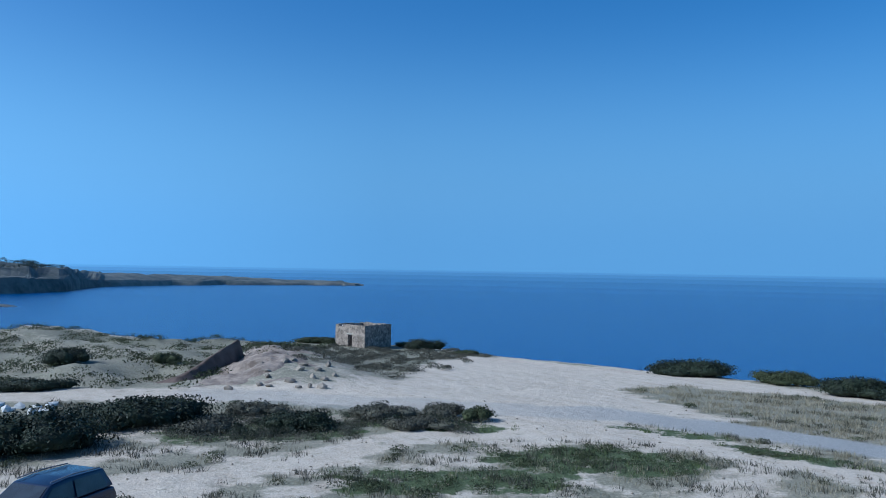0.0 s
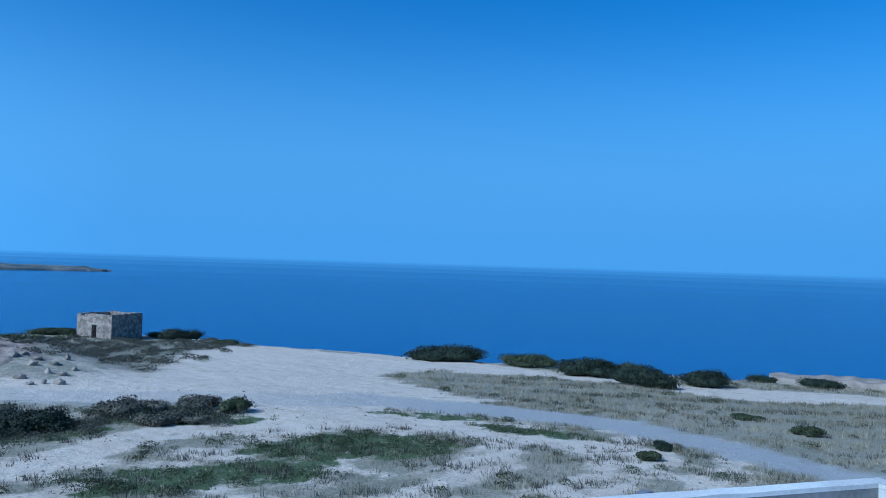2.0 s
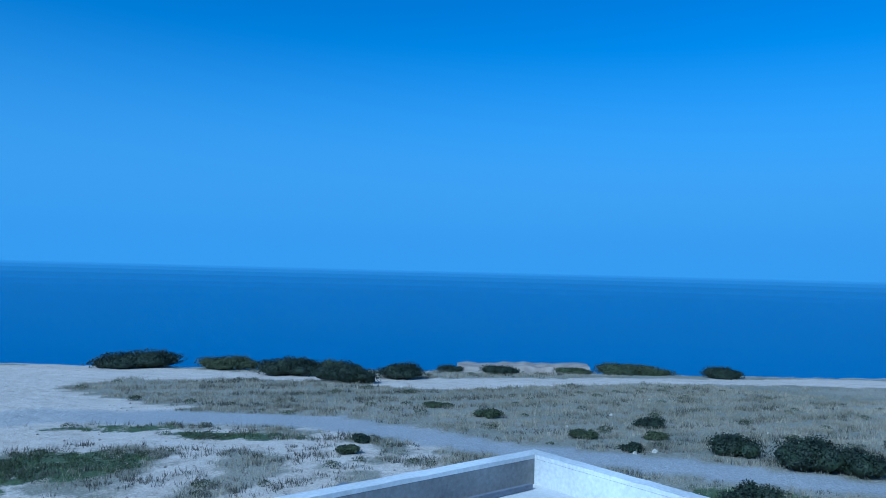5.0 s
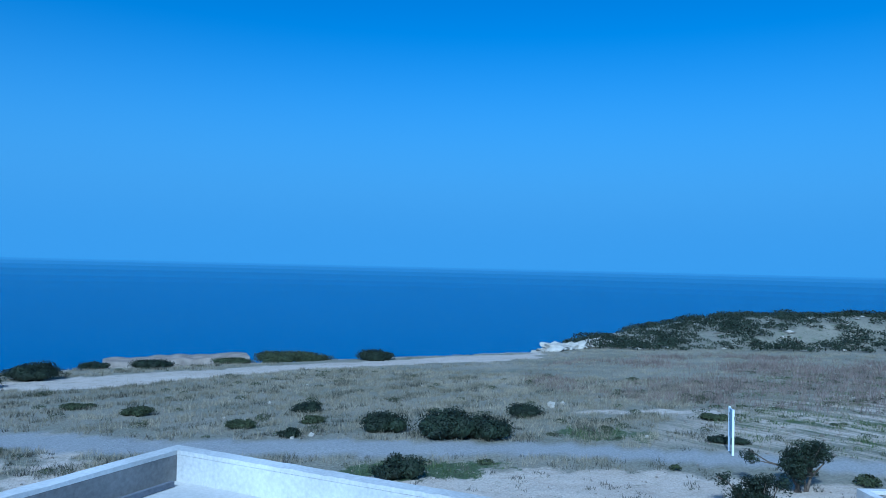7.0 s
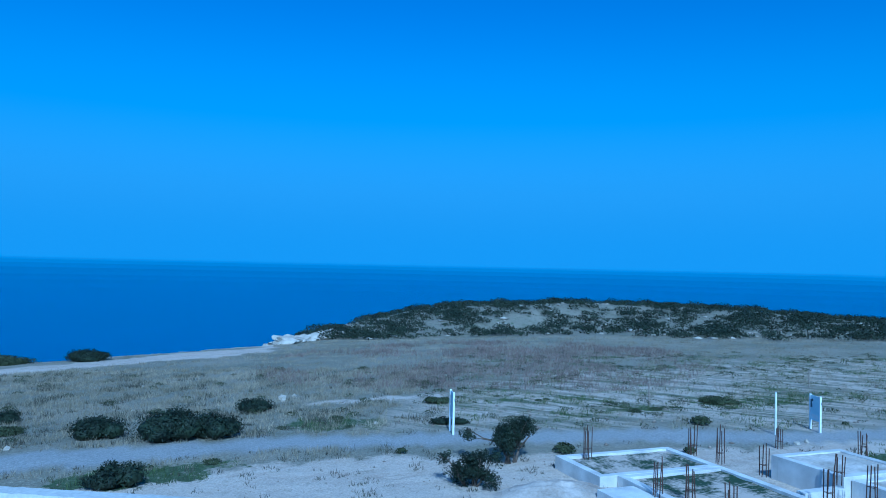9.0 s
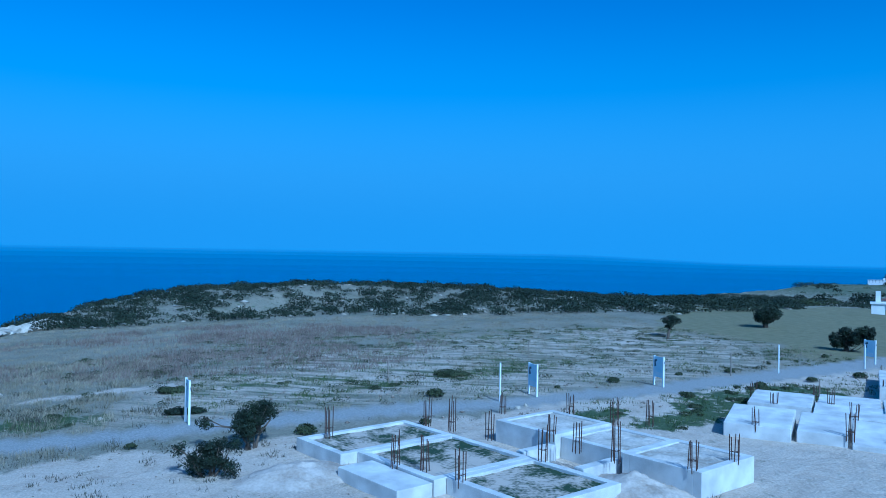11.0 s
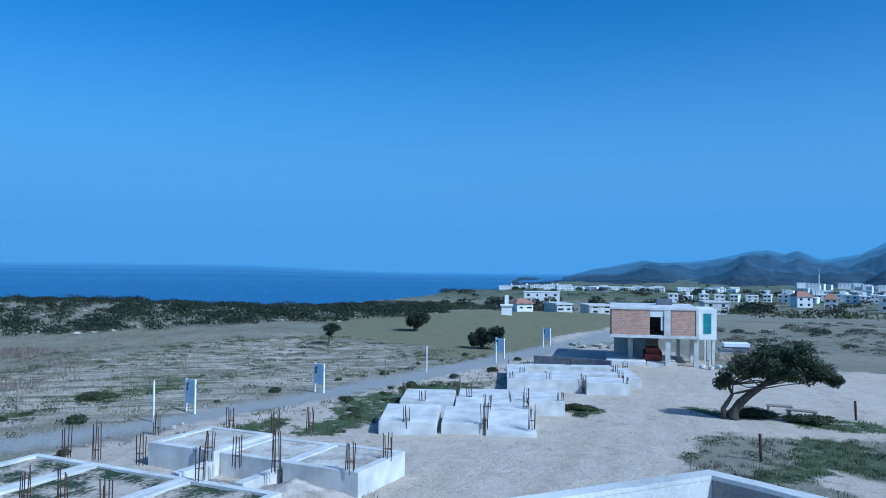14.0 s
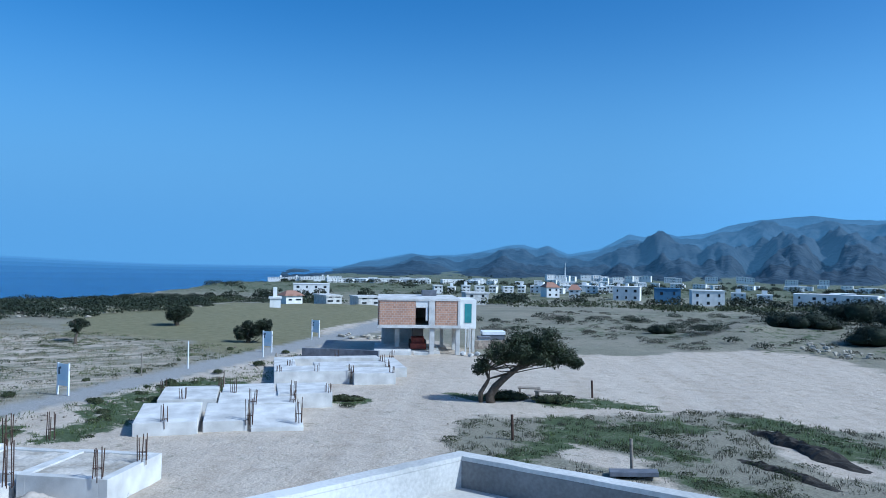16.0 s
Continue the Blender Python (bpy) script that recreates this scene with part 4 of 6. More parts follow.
# ---- the unfinished villa ----


def villa():
    f = Axes(39.6, -49.2, -0.78, -0.62)     # a: along the front, to the viewer's right; b: away from the viewer
    ob = empty("villa", f.m.copy(), "unfinished two-storey villa with brick panels on concrete columns", "house")
    L, D, z1, z2 = 6.85, 8.5, 2.3, 4.62

    def b(name, a0, a1, b0, b1, c0, c1, mat, parent=ob, label="", bevel=0.02):
        return part(name, box(bmesh.new(), a0, b0, c0, a1, b1, c1, bevel=bevel), mat, parent, label)

    b("floor_slab", -0.05, L + 0.05, 0, D, z1 - 0.12, z1 + 0.12, "concrete")
    b("roof_slab", -0.05, L + 0.05, 0, D, z2 - 0.18, z2, "concrete")
    b("brick_panel", 0.1, 3.1, 0.06, 0.26, z1 + 0.12, z2 - 0.18, "brick", label="bare orange hollow-brick infill")
    b("brick_panel", 4.75, 6.6, 0.06, 0.26, z1 + 0.12, z2 - 0.18, "brick", label="bare orange hollow-brick infill")
    b("column", 4.2, 4.7, 0.02, 0.5, z1 + 0.12, z2 - 0.18, "concrete")
    b("column", 6.62, L, 0.02, 0.4, z1 + 0.12, z2 - 0.18, "concrete")
    b("lintel", 3.12, 4.18, 0.08, 0.3, z2 - 0.75, z2 - 0.18, "plaster")
    b("frame_post", 3.95, 4.15, 0.1, 0.3, z1 + 0.5, z2 - 0.76, "plaster")
    b("side_wall", -0.02, 0.18, 0.3, D, z1 + 0.12, z2 - 0.18, "brick")
    b("side_wall", L - 0.2, L, 0.42, D, z1 + 0.12, z2 - 0.18, "plaster")
    b("back_wall", 0.2, L - 0.22, D - 0.2, D, z1 + 0.12, z2 - 0.18, "plaster")
    wing = b("side_wing", L + 0.02, L + 1.5, 1.5, 6.5, z1 - 0.25, z2 - 0.12, "plaster", label="white rendered side wing")
    fr = part("window", box(bmesh.new(), L + 0.5, 1.46, z1 + 0.25, L + 1.1, 1.54, z2 - 0.45, bevel=0.01), "teal_glass", wing, "tall teal glazed window")
    # open ground floor
    for a, bb, w in ((4.3, 0.15, 0.4), (6.5, 0.3, 0.35), (1.45, 2.6, 0.4), (6.5, 3.6, 0.35), (0.3, 5.2, 0.35), (4.6, 3.4, 0.35), (2.9, 6.5, 0.3), (5.6, 5.8, 0.3), (L + 1.2, 2.0, 0.25), (L + 1.2, 5.4, 0.25), (L + 0.5, 0.9, 0.12), (L + 0.9, 1.2, 0.12)):
        b("column", a, a + w, bb, bb + w, -0.1, z1 - 0.14, "concrete")
    b("inner_wall", 0.3, 3.6, 6.9, 7.1, 0, z1 - 0.14, "concrete")
    b("terrace", -0.3, 2.8, -0.6, 6.0, -0.3, 0.35, "concrete")
    b("terrace", 2.9, 5.2, 0.5, 6.0, -0.3, 0.25, "concrete")
    b("kerb", 3.0, 4.2, -0.4, -0.1, -0.2, 0.22, "concrete")
    tank = b("roof_tank", 3.9, 5.2, 5.5, 6.7, z2, z2 + 0.5, "board", label="dark low roof tank")
    return f


fv = villa()


def machine():
    """A red site loader parked under the slab."""
    m = fv.m @ pose(3.4, 2.2, 0.25)
    ob = empty("loader", m, "weathered red loader parked under the slab", "machine")
    part("body", box(bmesh.new(), -0.55, -0.6, 0.45, 0.55, 1.2, 1.0, bevel=0.06), "red_paint", ob)
    part("cab", box(bmesh.new(), -0.5, 0.2, 1.0, 0.5, 1.15, 1.75, bevel=0.08), "dark_glass", ob)
    part("bucket", box(bmesh.new(), -0.65, -1.1, 0.1, 0.65, -0.75, 0.55, bevel=0.05), "red_paint", ob)
    for sx in (-0.6, 0.6):
        part("arm", tube(bmesh.new(), [(sx * 0.8, 0.3, 1.0), (sx * 0.8, -0.5, 0.9), (sx * 0.8, -0.9, 0.4)], [0.07, 0.07, 0.06]), "red_paint", ob)
        for y in (-0.3, 0.9):
            bm = bmesh.new()
            bmesh.ops.create_cone(bm, cap_ends=True, segments=18, radius1=0.38, radius2=0.38, depth=0.26, matrix=pose(sx, y, 0.38, 0, 90, 0))
            bmesh.ops.bevel(bm, geom=bm.edges[:], offset=0.03, segments=1, affect="EDGES")
            part("wheel", bm, "rubber", ob)
    return ob


machine()


def crate(name, label, category, p, sx, sy, sz, mat, lid="wood", turn=0.0):
    ob = empty(name, pose(p[0], p[1], p[2], 0, 0, turn), label, category)
    part("body", box(bmesh.new(), -sx / 2, -sy / 2, 0, sx / 2, sy / 2, sz * 0.85, bevel=0.03), mat, ob)
    part("top", box(bmesh.new(), -sx / 2 - 0.06, -sy / 2 - 0.06, sz * 0.85 + 0.002, sx / 2 + 0.06, sy / 2 + 0.06, sz, bevel=0.02), lid, ob)
    return ob


p = fv.put(10.6, 7.0)
crate("site_cabin", "dark site cabin with a white roof panel behind the villa", "cabin", (p.x, p.y, -0.6), 2.0, 1.6, 2.0, "board", "white_paint", 38)
p = fv.put(9.6, 6.0)
crate("storage_box", "white storage box standing beside the villa", "box", (p.x, p.y, -0.4), 1.0, 1.0, 1.4, "white_paint", "board", 38)
# low stone wall that turns the corner behind the villa
for a0, b0, a1, b1 in ((8.6, 4.5, 12.6, 5.2), (12.6, 5.2, 13.4, 12.5)):
    p, q = fv.put(a0, b0), fv.put(a1, b1)
    d = (q - p)
    ob = part("garden_wall", box(bmesh.new(), 0, -0.15, -0.6, d.length, 0.15, 0.75, bevel=0.03), "masonry")
    ob.matrix_world = pose(p.x, p.y, 0, 0, 0, math.degrees(math.atan2(d.y, d.x)))
    tagged(ob, "low pale rubble garden wall near the villa", "wall", "garden walls")


def curved_wall():
    """A low retaining wall that bends along the approach to the villa."""
    bm = bmesh.new()
    line = [(43.6, -44.6), (42.2, -45.3), (40.6, -46.1), (39.0, -46.7), (37.7, -47.0)]
    for (ax, ay), (bx, by) in zip(line, line[1:]):
        n = Vector((by - ay, ax - bx)).normalized() * 0.14
        v = [bm.verts.new((x + k * n.x, y + k * n.y, z)) for z in (-0.3, 0.62) for x, y, k in ((ax, ay, 1), (bx, by, 1), (bx, by, -1), (ax, ay, -1))]
        for q in ((0, 1, 5, 4), (1, 2, 6, 5), (2, 3, 7, 6), (3, 0, 4, 7), (4, 5, 6, 7)):
            bm.faces.new([v[i] for i in q])
    bmesh.ops.remove_doubles(bm, verts=bm.verts, dist=0.001)
    bmesh.ops.recalc_face_normals(bm, faces=bm.faces)
    return tagged(part("retaining_wall", bm, "board"), "low dark curved retaining wall before the villa", "wall")


curved_wall()
p = fv.put(7.6, -0.5)
for k in range(7):
    boulder(300 + k, (p.x + 0.7 * math.cos(k * 2.1) + 0.2 * k * -0.1, p.y + 0.6 * math.sin(k * 2.1), 0.12), 0.28, 0.24, 0.2, "concrete", "rubble", "lump of broken pale concrete rubble", "rubble lumps", 1)

# ---- trees ----


def tree(seed, x, y, stems, crown, leaf="olive_leaf", count=5200, size=0.13, label="", name="tree", twigs=26):
    """A tree: bent, tapered stems; limbs into the crown; a crown of many small leaves in clumps."""
    rng = np.random.RandomState(seed)
    ob = empty(name, pose(*at(x, y)), label, "tree")
    for pts, r0, r1 in stems:
        n = len(pts)
        part("trunk", tube(bmesh.new(), pts, [r0 + (r1 - r0) * i / (n - 1) for i in range(n)], 10), "bark", ob, smooth=True)
    cs, rs = [c[:3] for c in crown], [c[3:] for c in crown]
    bm = bmesh.new()
    top = stems[0][0][-1]
    for i in range(twigs):
        c = Vector(cs[i % len(cs)]) + Vector(rng.normal(size=3) * 0.5 * np.array(rs[i % len(rs)]))
        s = Vector(stems[i % len(stems)][0][-1 if i % 3 else -2])
        mid_p = (s + c) / 2 + Vector(rng.normal(size=3) * 0.12)
        tube(bm, [s, mid_p, c], [0.045, 0.028, 0.01], 5)
    br = part("branches", bm, "bark", ob)
    br["kind"] = "stuff"
    # clumps of leaves round many small centres
    sub_c, sub_r = [], []
    for c, r in zip(cs, rs):
        for _ in range(16):
            d = rng.normal(size=3)
            d /= np.linalg.norm(d)
            sub_c.append(np.array(c) + d * np.array(r) * rng.uniform(0.35, 0.95))
            k = rng.uniform(0.22, 0.42)
            sub_r.append(np.array(r) * k + 0.05)
    q, f = leaf_quads(rng, sub_c, sub_r, count, size, low=-2)
    mesh_of("crown", q, f, leaf, ob)
    return ob


M["tree_leaf"] = matte("tree_leaf", (0.014, 0.022, 0.01), (0.06, 0.075, 0.035), 1.5, fine=10, random_tint=0.5, bump=0.0, rough=0.6)
# the leaning olive tree in the yard: it leans along (-0.84, -0.54)
u = Vector((-0.86, -0.51, 0))
def lean_pts(*pairs):
    return [(u.x * a, u.y * a, z) for a, z in pairs]


tree(5, 21.3, -36.5, [(lean_pts((0.0, -0.2), (-0.1, 0.35), (0.2, 0.85), (0.65, 1.3), (1.2, 1.75), (1.9, 2.3)), 0.28, 0.12), (lean_pts((-0.55, -0.2), (-0.6, 0.5), (-0.3, 1.0), (-0.15, 1.3), (-0.35, 1.75)), 0.15, 0.07)],
     [(u.x * a, u.y * a, z, rx, ry, rz) for a, z, rx, ry, rz in ((-0.5, 2.0, 0.6, 0.6, 0.5), (0.5, 2.75, 0.8, 0.8, 0.75), (1.6, 3.2, 1.1, 1.0, 0.9), (2.8, 3.2, 1.1, 1.0, 0.9), (3.8, 2.75, 0.9, 0.8, 0.65), (1.6, 2.45, 0.8, 0.8, 0.4), (3.0, 2.4, 0.9, 0.8, 0.45), (4.5, 2.25, 0.5, 0.5, 0.4))],
     count=30000, size=0.062, leaf="tree_leaf", label="leaning twin-stemmed olive tree with a wind-swept dark crown", name="olive_tree")
tree(6, 74, -55.4, [([(0, 0, -0.2), (0.1, 0, 0.5), (0, 0.1, 1.1)], 0.3, 0.18)], [(0, 0, 1.5, 1.5, 1.4, 0.9), (0.9, -0.6, 1.3, 1.0, 1.0, 0.7), (-0.8, 0.5, 1.4, 1.1, 1.0, 0.8)], leaf="dark_leaf", count=6500, size=0.11, label="round dark carob tree standing in the meadow")
tree(7, 65, -38, [([(-0.9, 0.5, -0.2), (-0.3, 0.1, 0.4), (0.4, -0.5, 1.0), (0.9, -0.8, 1.3)], 0.16, 0.07)], [(0.8, -0.7, 1.6, 0.9, 0.8, 0.5), (1.5, -1.2, 1.6, 0.8, 0.7, 0.4), (0.0, -0.1, 1.3, 0.6, 0.5, 0.35)], leaf="dark_leaf", count=3000, size=0.085, label="small bare-stemmed tree leaning in the wind")
tree(8, 54.4, -48.6, [([(0, 0, -0.2), (0.1, 0.1, 0.6)], 0.2, 0.12)], [(0, 0, 1.1, 1.0, 1.0, 0.9), (-0.8, -0.6, 1.3, 0.9, 0.9, 0.75), (-1.3, -1.0, 1.6, 0.6, 0.6, 0.5), (0.5, 0.4, 0.8, 0.7, 0.7, 0.6)], leaf="dark_leaf", count=6500, size=0.10, label="bushy dark tree beside the road")


def clumps(seed, n, cx, cy, cz, sx, sy, sz, r0, r1):
    """Uneven clumps of a shrub's crown."""
    g = random.Random(seed)
    out = []
    for _ in range(n):
        r = g.uniform(r0, r1)
        out.append((cx + g.gauss(0, 0.42) * sx, cy + g.gauss(0, 0.42) * sy, cz + g.uniform(-0.5, 0.5) * sz, r, r, r * 0.8))
    return out


tree(9, 30.3, 0.1, [([(-0.2, 0.1, -0.2), (0.0, 0.0, 0.35), (0.1, -0.1, 0.7)], 0.10, 0.05), ([(0.1, -0.2, -0.2), (0.3, -0.4, 0.5)], 0.08, 0.04)], clumps(3, 15, 0.1, -0.1, 1.05, 0.9, 1.25, 0.85, 0.25, 0.5), leaf="dark_leaf", count=11000, size=0.045, label="low dark wild shrub tree on the verge")
tree(20, 26.8, 1.3, [([(0, 0, -0.2), (0.1, 0, 0.4)], 0.06, 0.03), ([(0.1, 0.2, -0.2), (-0.2, 0.4, 0.4)], 0.05, 0.03)], clumps(5, 14, 0.0, 0.0, 0.62, 0.8, 0.9, 0.75, 0.22, 0.42), leaf="dark_leaf", count=9000, size=0.04, label="spiky dark green shrub beside a pale track", twigs=18)

# ---- bushes ----
BUSHES = [  # x, y, width, depth, height, leaf
    (24.0, 73.0, 9.6, 4.0, 1.9, "dark_leaf"), (31.0, 68.5, 5.8, 4.0, 1.5, "scrub"), (33.4, 60.5, 6.2, 4.0, 1.9, "dark_leaf"), (35.0, 53.5, 6.4, 4.5, 2.0, "dark_leaf"), (40.5, 53.8, 4.8, 3.4, 1.7, "dark_leaf"), (37.0, 60.0, 4.0, 3.0, 1.6, "scrub"),
    (49.4, 58.2, 2.4, 2.0, 0.9, "dark_leaf"), (53.0, 54.2, 4.0, 2.4, 1.1, "dark_leaf"), (60.0, 51.5, 4.0, 2.2, 0.8, "scrub"), (66.5, 49.0, 7.4, 3.6, 1.6, "scrub"), (71.5, 42.0, 5.2, 3.4, 1.4, "dark_leaf"), (74.0, 46.0, 4.0, 3.0, 1.3, "scrub"),
    (-2.2, 91.0, 5.2, 3.0, 1.5, "dark_leaf"), (3.0, 87.0, 4.0, 2.2, 0.7, "scrub"), (-3.8, 94, 4.0, 2.4, 0.9, "scrub"), (-15.5, 93, 5.0, 3.0, 0.9, "scrub"), (-18, 97, 3.2, 2.4, 1.0, "dark_leaf"),
    (-15.2, 37.2, 7.4, 4.2, 1.5, "dark_leaf"), (-17.3, 31.6, 6.4, 4.0, 1.9, "dark_leaf"), (-6.6, 36.8, 3.6, 2.2, 1.15, "dark_leaf"), (-28, 57, 3.6, 3.0, 1.7, "dark_leaf"), (-25, 47, 4.4, 2.2, 0.9, "dark_leaf"), (-22, 62, 2.6, 2.0, 1.2, "scrub"),
    (-2.8, 39.6, 3.4, 2.2, 1.0, "grey_leaf"), (0.2, 40.2, 2.4, 1.8, 1.0, "grey_leaf"), (2.0, 39.4, 2.0, 1.6, 0.9, "scrub"), (-1.0, 37.2, 3.4, 1.8, 0.7, "grey_leaf"), (-9.5, 40.2, 3.2, 2.0, 0.9, "grey_leaf"), (-11, 36.0, 3.0, 2.2, 0.8, "grey_leaf"),
    (35.4, 24.7, 1.9, 1.7, 0.8, "dark_leaf"), (31.7, 18.0, 2.7, 2.2, 1.15, "dark_leaf"), (31.9, 14.4, 3.0, 2.6, 1.65, "dark_leaf"), (32.6, 13.0, 2.6, 2.2, 1.4, "dark_leaf"), (38.8, 13.1, 2.3, 1.9, 0.9, "dark_leaf"), (28.4, 20.8, 0.9, 0.8, 0.55, "dark_leaf"),
    (24.8, 13.2, 1.8, 1.6, 1.1, "dark_leaf"), (30.6, 37.0, 2.2, 1.2, 0.45, "scrub"), (30.2, 32.0, 1.7, 1.3, 0.55, "scrub"), (32.5, 22.5, 1.2, 1.0, 0.5, "scrub"), (29.4, 24.4, 1.3, 1.1, 0.55, "scrub"), (37.2, 3.0, 1.6, 1.0, 0.45, "dark_leaf"), (43.0, 4.2, 1.6, 1.2, 0.4, "scrub"),
    (17.5, 27.2, 1.1, 0.9, 0.45, "scrub"), (19.3, 28.8, 1.0, 0.9, 0.45, "dark_leaf"), (46, -12, 2.2, 1.4, 0.5, "scrub"), (18.3, -38.6, 2.6, 1.6, 0.55, "scrub"), (21.2, -38.0, 2.6, 1.5, 0.55, "scrub"), (27.6, -31.6, 1.8, 1.2, 0.45, "scrub"),
    (50.5, -69, 3.2, 2.6, 2.4, "dark_leaf"), (27.5, -84, 3.4, 2.4, 1.3, "dark_leaf"), (14.2, -92, 7.5, 5.0, 2.6, "dark_leaf"), (6, -83, 7, 5, 2.6, "dark_leaf"), (3, -92, 9, 5, 3.2, "dark_leaf"), (-1, -78, 8, 4, 2.8, "dark_leaf"),
    (9, -104, 10, 6, 3.4, "dark_leaf"), (-6, -100, 14, 7, 4.0, "dark_leaf"), (-2, -58, 4, 3, 1.6, "scrub"),
]
for k, (x, y, w, d, h, leaf) in enumerate(BUSHES):
    big = w > 3
    bush(100 + k, x, y, w, d, h, leaf, turn=math.degrees(math.atan2(y, x)) - 90,
         label={"dark_leaf": "dense dark green wild coastal bush", "scrub": "low olive-green wild scrub bush", "grey_leaf": "low grey-green dry thorn bush"}[leaf], lumpy=14 if big else 9)

# ---- rocks ----
rng = random.Random(4)
for k in range(64):
    t = rng.random() ** 1.2
    x, y = 96.0 + 17 * t + rng.uniform(-1.2, 1.8), 31.0 - 5.0 * t + rng.uniform(-2.2, 1.6)
    big = rng.uniform(0.3, 1.1)
    boulder(k, at(x, y, 0.12 * big + 0.5 * rng.random() * t), big * 1.7, big * 1.1, big * 0.5, turn=rng.uniform(0, 360), tilt=22, label="big white weathered limestone cliff rock")


M["shelf"] = matte("brown_limestone", (0.17, 0.14, 0.11), (0.36, 0.31, 0.25), 0.5, bump=0.6, distance=0.1)


def rock_shelf():
    """A flat pale rock platform below the cliff edge."""
    bm = bmesh.new()
    n = 40
    a = Vector((84, 97, 0)); b = Vector((103, 84, 0))
    out = Vector((0.66, 0.75, 0))
    rows = []
    for i in range(n + 1):
        t = i / n
        p = a.lerp(b, t)
        w = 9 + 2.5 * noise.noise(Vector((t * 6, 0, 0)))
        top = -8.0 + 0.35 * noise.noise(Vector((t * 9, 3, 0))) - 0.9 * max(0, 0.25 - t)
        rows.append([bm.verts.new(p + out * o + Vector((0, 0, z))) for o, z in ((-16, -14), (0 + noise.noise(Vector((t * 11, 8, 0))), top - 1.1), (0.8, top), (w * 0.5, top + 0.2), (w, top - 0.2), (w + 1.5, -24))])
    for r0, r1 in zip(rows, rows[1:]):
        for j in range(5):
            bm.faces.new((r0[j], r1[j], r1[j + 1], r0[j + 1]))
    bm.faces.new(rows[0]), bm.faces.new(rows[-1][::-1])
    bmesh.ops.recalc_face_normals(bm, faces=bm.faces)
    return tagged(part("rock_shelf", bm, "shelf"), "flat pale rock shelf above the sea", "rock")


rock_shelf()
for k, (x, y, s) in enumerate(((39.6, 20.3, 0.22), (41.2, 19.0, 0.16), (29.2, 20.2, 0.3), (44, 13.5, 0.55), (45, 13.0, 0.4), (43.4, 13.2, 0.3), (37.5, 29, 0.22), (38, 31.5, 0.18), (50, 25, 0.25), (52, 13, 0.2), (58, 20, 0.22), (35, 17, 0.18), (36.5, 6.5, 0.25), (60, -5, 0.22), (47, 33, 0.16), (31.5, 27.3, 0.18), (36, -12.8, 0.3), (36.5, -13.4, 0.25), (42, -7, 0.2), (28.2, 20.5, 0.22))):
    s *= 0.65
    boulder(60 + k, at(x, y, s * 0.25), s, s * 0.8, s * 0.7, "rock", "stone", "small pale stone lying in dry grass", "field stones", 1)
for k in range(26):
    t = k / 25
    boulder(90 + k, at(11.5 - 5.2 * t + rng.uniform(-0.6, 0.6), -77 + 2 * math.sin(k) + 5 * t, 0.35), rng.uniform(0.12, 0.34), rng.uniform(0.12, 0.3), rng.uniform(0.1, 0.22), "rock", "rubble", "lump of pale dumped rubble", "rubble lumps", 1)
for k in range(16):
    boulder(130 + k, at(-20 - rng.uniform(0, 4), 40 + rng.uniform(-1.0, 1.6), 0.1), rng.uniform(0.15, 0.4), rng.uniform(0.15, 0.35), rng.uniform(0.12, 0.3), "concrete", "rubble", "lump of pale dumped rubble", "rubble lumps", 1)
for k in range(22):
    a = rng.uniform(0, 6.28); r = rng.uniform(0, 4)
    boulder(160 + k, at(48.5 + r * math.cos(a), -56.5 + 0.6 * r * math.sin(a) - 3, 0.15), rng.uniform(0.15, 0.4), rng.uniform(0.15, 0.35), rng.uniform(0.1, 0.25), "rock", "rubble", "lump of pale dumped rubble", "rubble lumps", 1)
for k in range(26):
    boulder(190 + k, at(-10.5 + rng.uniform(-3.0, 3.5), 50 + rng.uniform(-2, 8), 0.08), rng.uniform(0.15, 0.45), rng.uniform(0.15, 0.4), rng.uniform(0.12, 0.3), "stone", "stone", "clod of pale dug earth and stone", "earth clods", 1)


def berm(pts, half, tall, label):
    """A low ridge of dug soil, coloured dark for a trench's shade."""
    bm = bmesh.new()
    rows = []
    n = 44
    for i in range(n + 1):
        t = i / n * (len(pts) - 1)
        k = min(int(t), len(pts) - 2)
        p = Vector(pts[k]).lerp(Vector(pts[k + 1]), t - k)
        d = (Vector(pts[k + 1]) - Vector(pts[k])).normalized()
        s = Vector((-d.y, d.x))
        g = min(1, 3.5 * min(i, n - i) / n) + 0.02
        row = []
        for j in range(9):
            o = (j / 4 - 1)
            q = p + s * o * half * (0.7 + 0.5 * noise.noise(Vector((i * 0.25, 1.7, tall))))
            h = tall * g * (1 - o * o) * (1 + 0.5 * noise.noise(Vector((i * 0.6, j * 0.7, 5)))) - 0.05
            row.append(bm.verts.new((q.x, q.y, float(land(q.x, q.y)) + h)))
        rows.append(row)
    for r0, r1 in zip(rows, rows[1:]):
        for j in range(8):
            bm.faces.new((r0[j], r0[j + 1], r1[j + 1], r1[j]))
    bmesh.ops.recalc_face_normals(bm, faces=bm.faces)
    return tagged(part("trench_shade", bm, "soil"), label, "earth bank", "earth banks")


berm([(8.2, -38.0), (5.6, -35.4), (2.6, -32.6)], 0.8, 0.34, "low dark earth ridge standing in for trench shade")
berm([(7.6, -32.2), (5.4, -30.8), (3.0, -29.4)], 0.5, 0.2, "thin dark earth ridge standing in for trench shade")

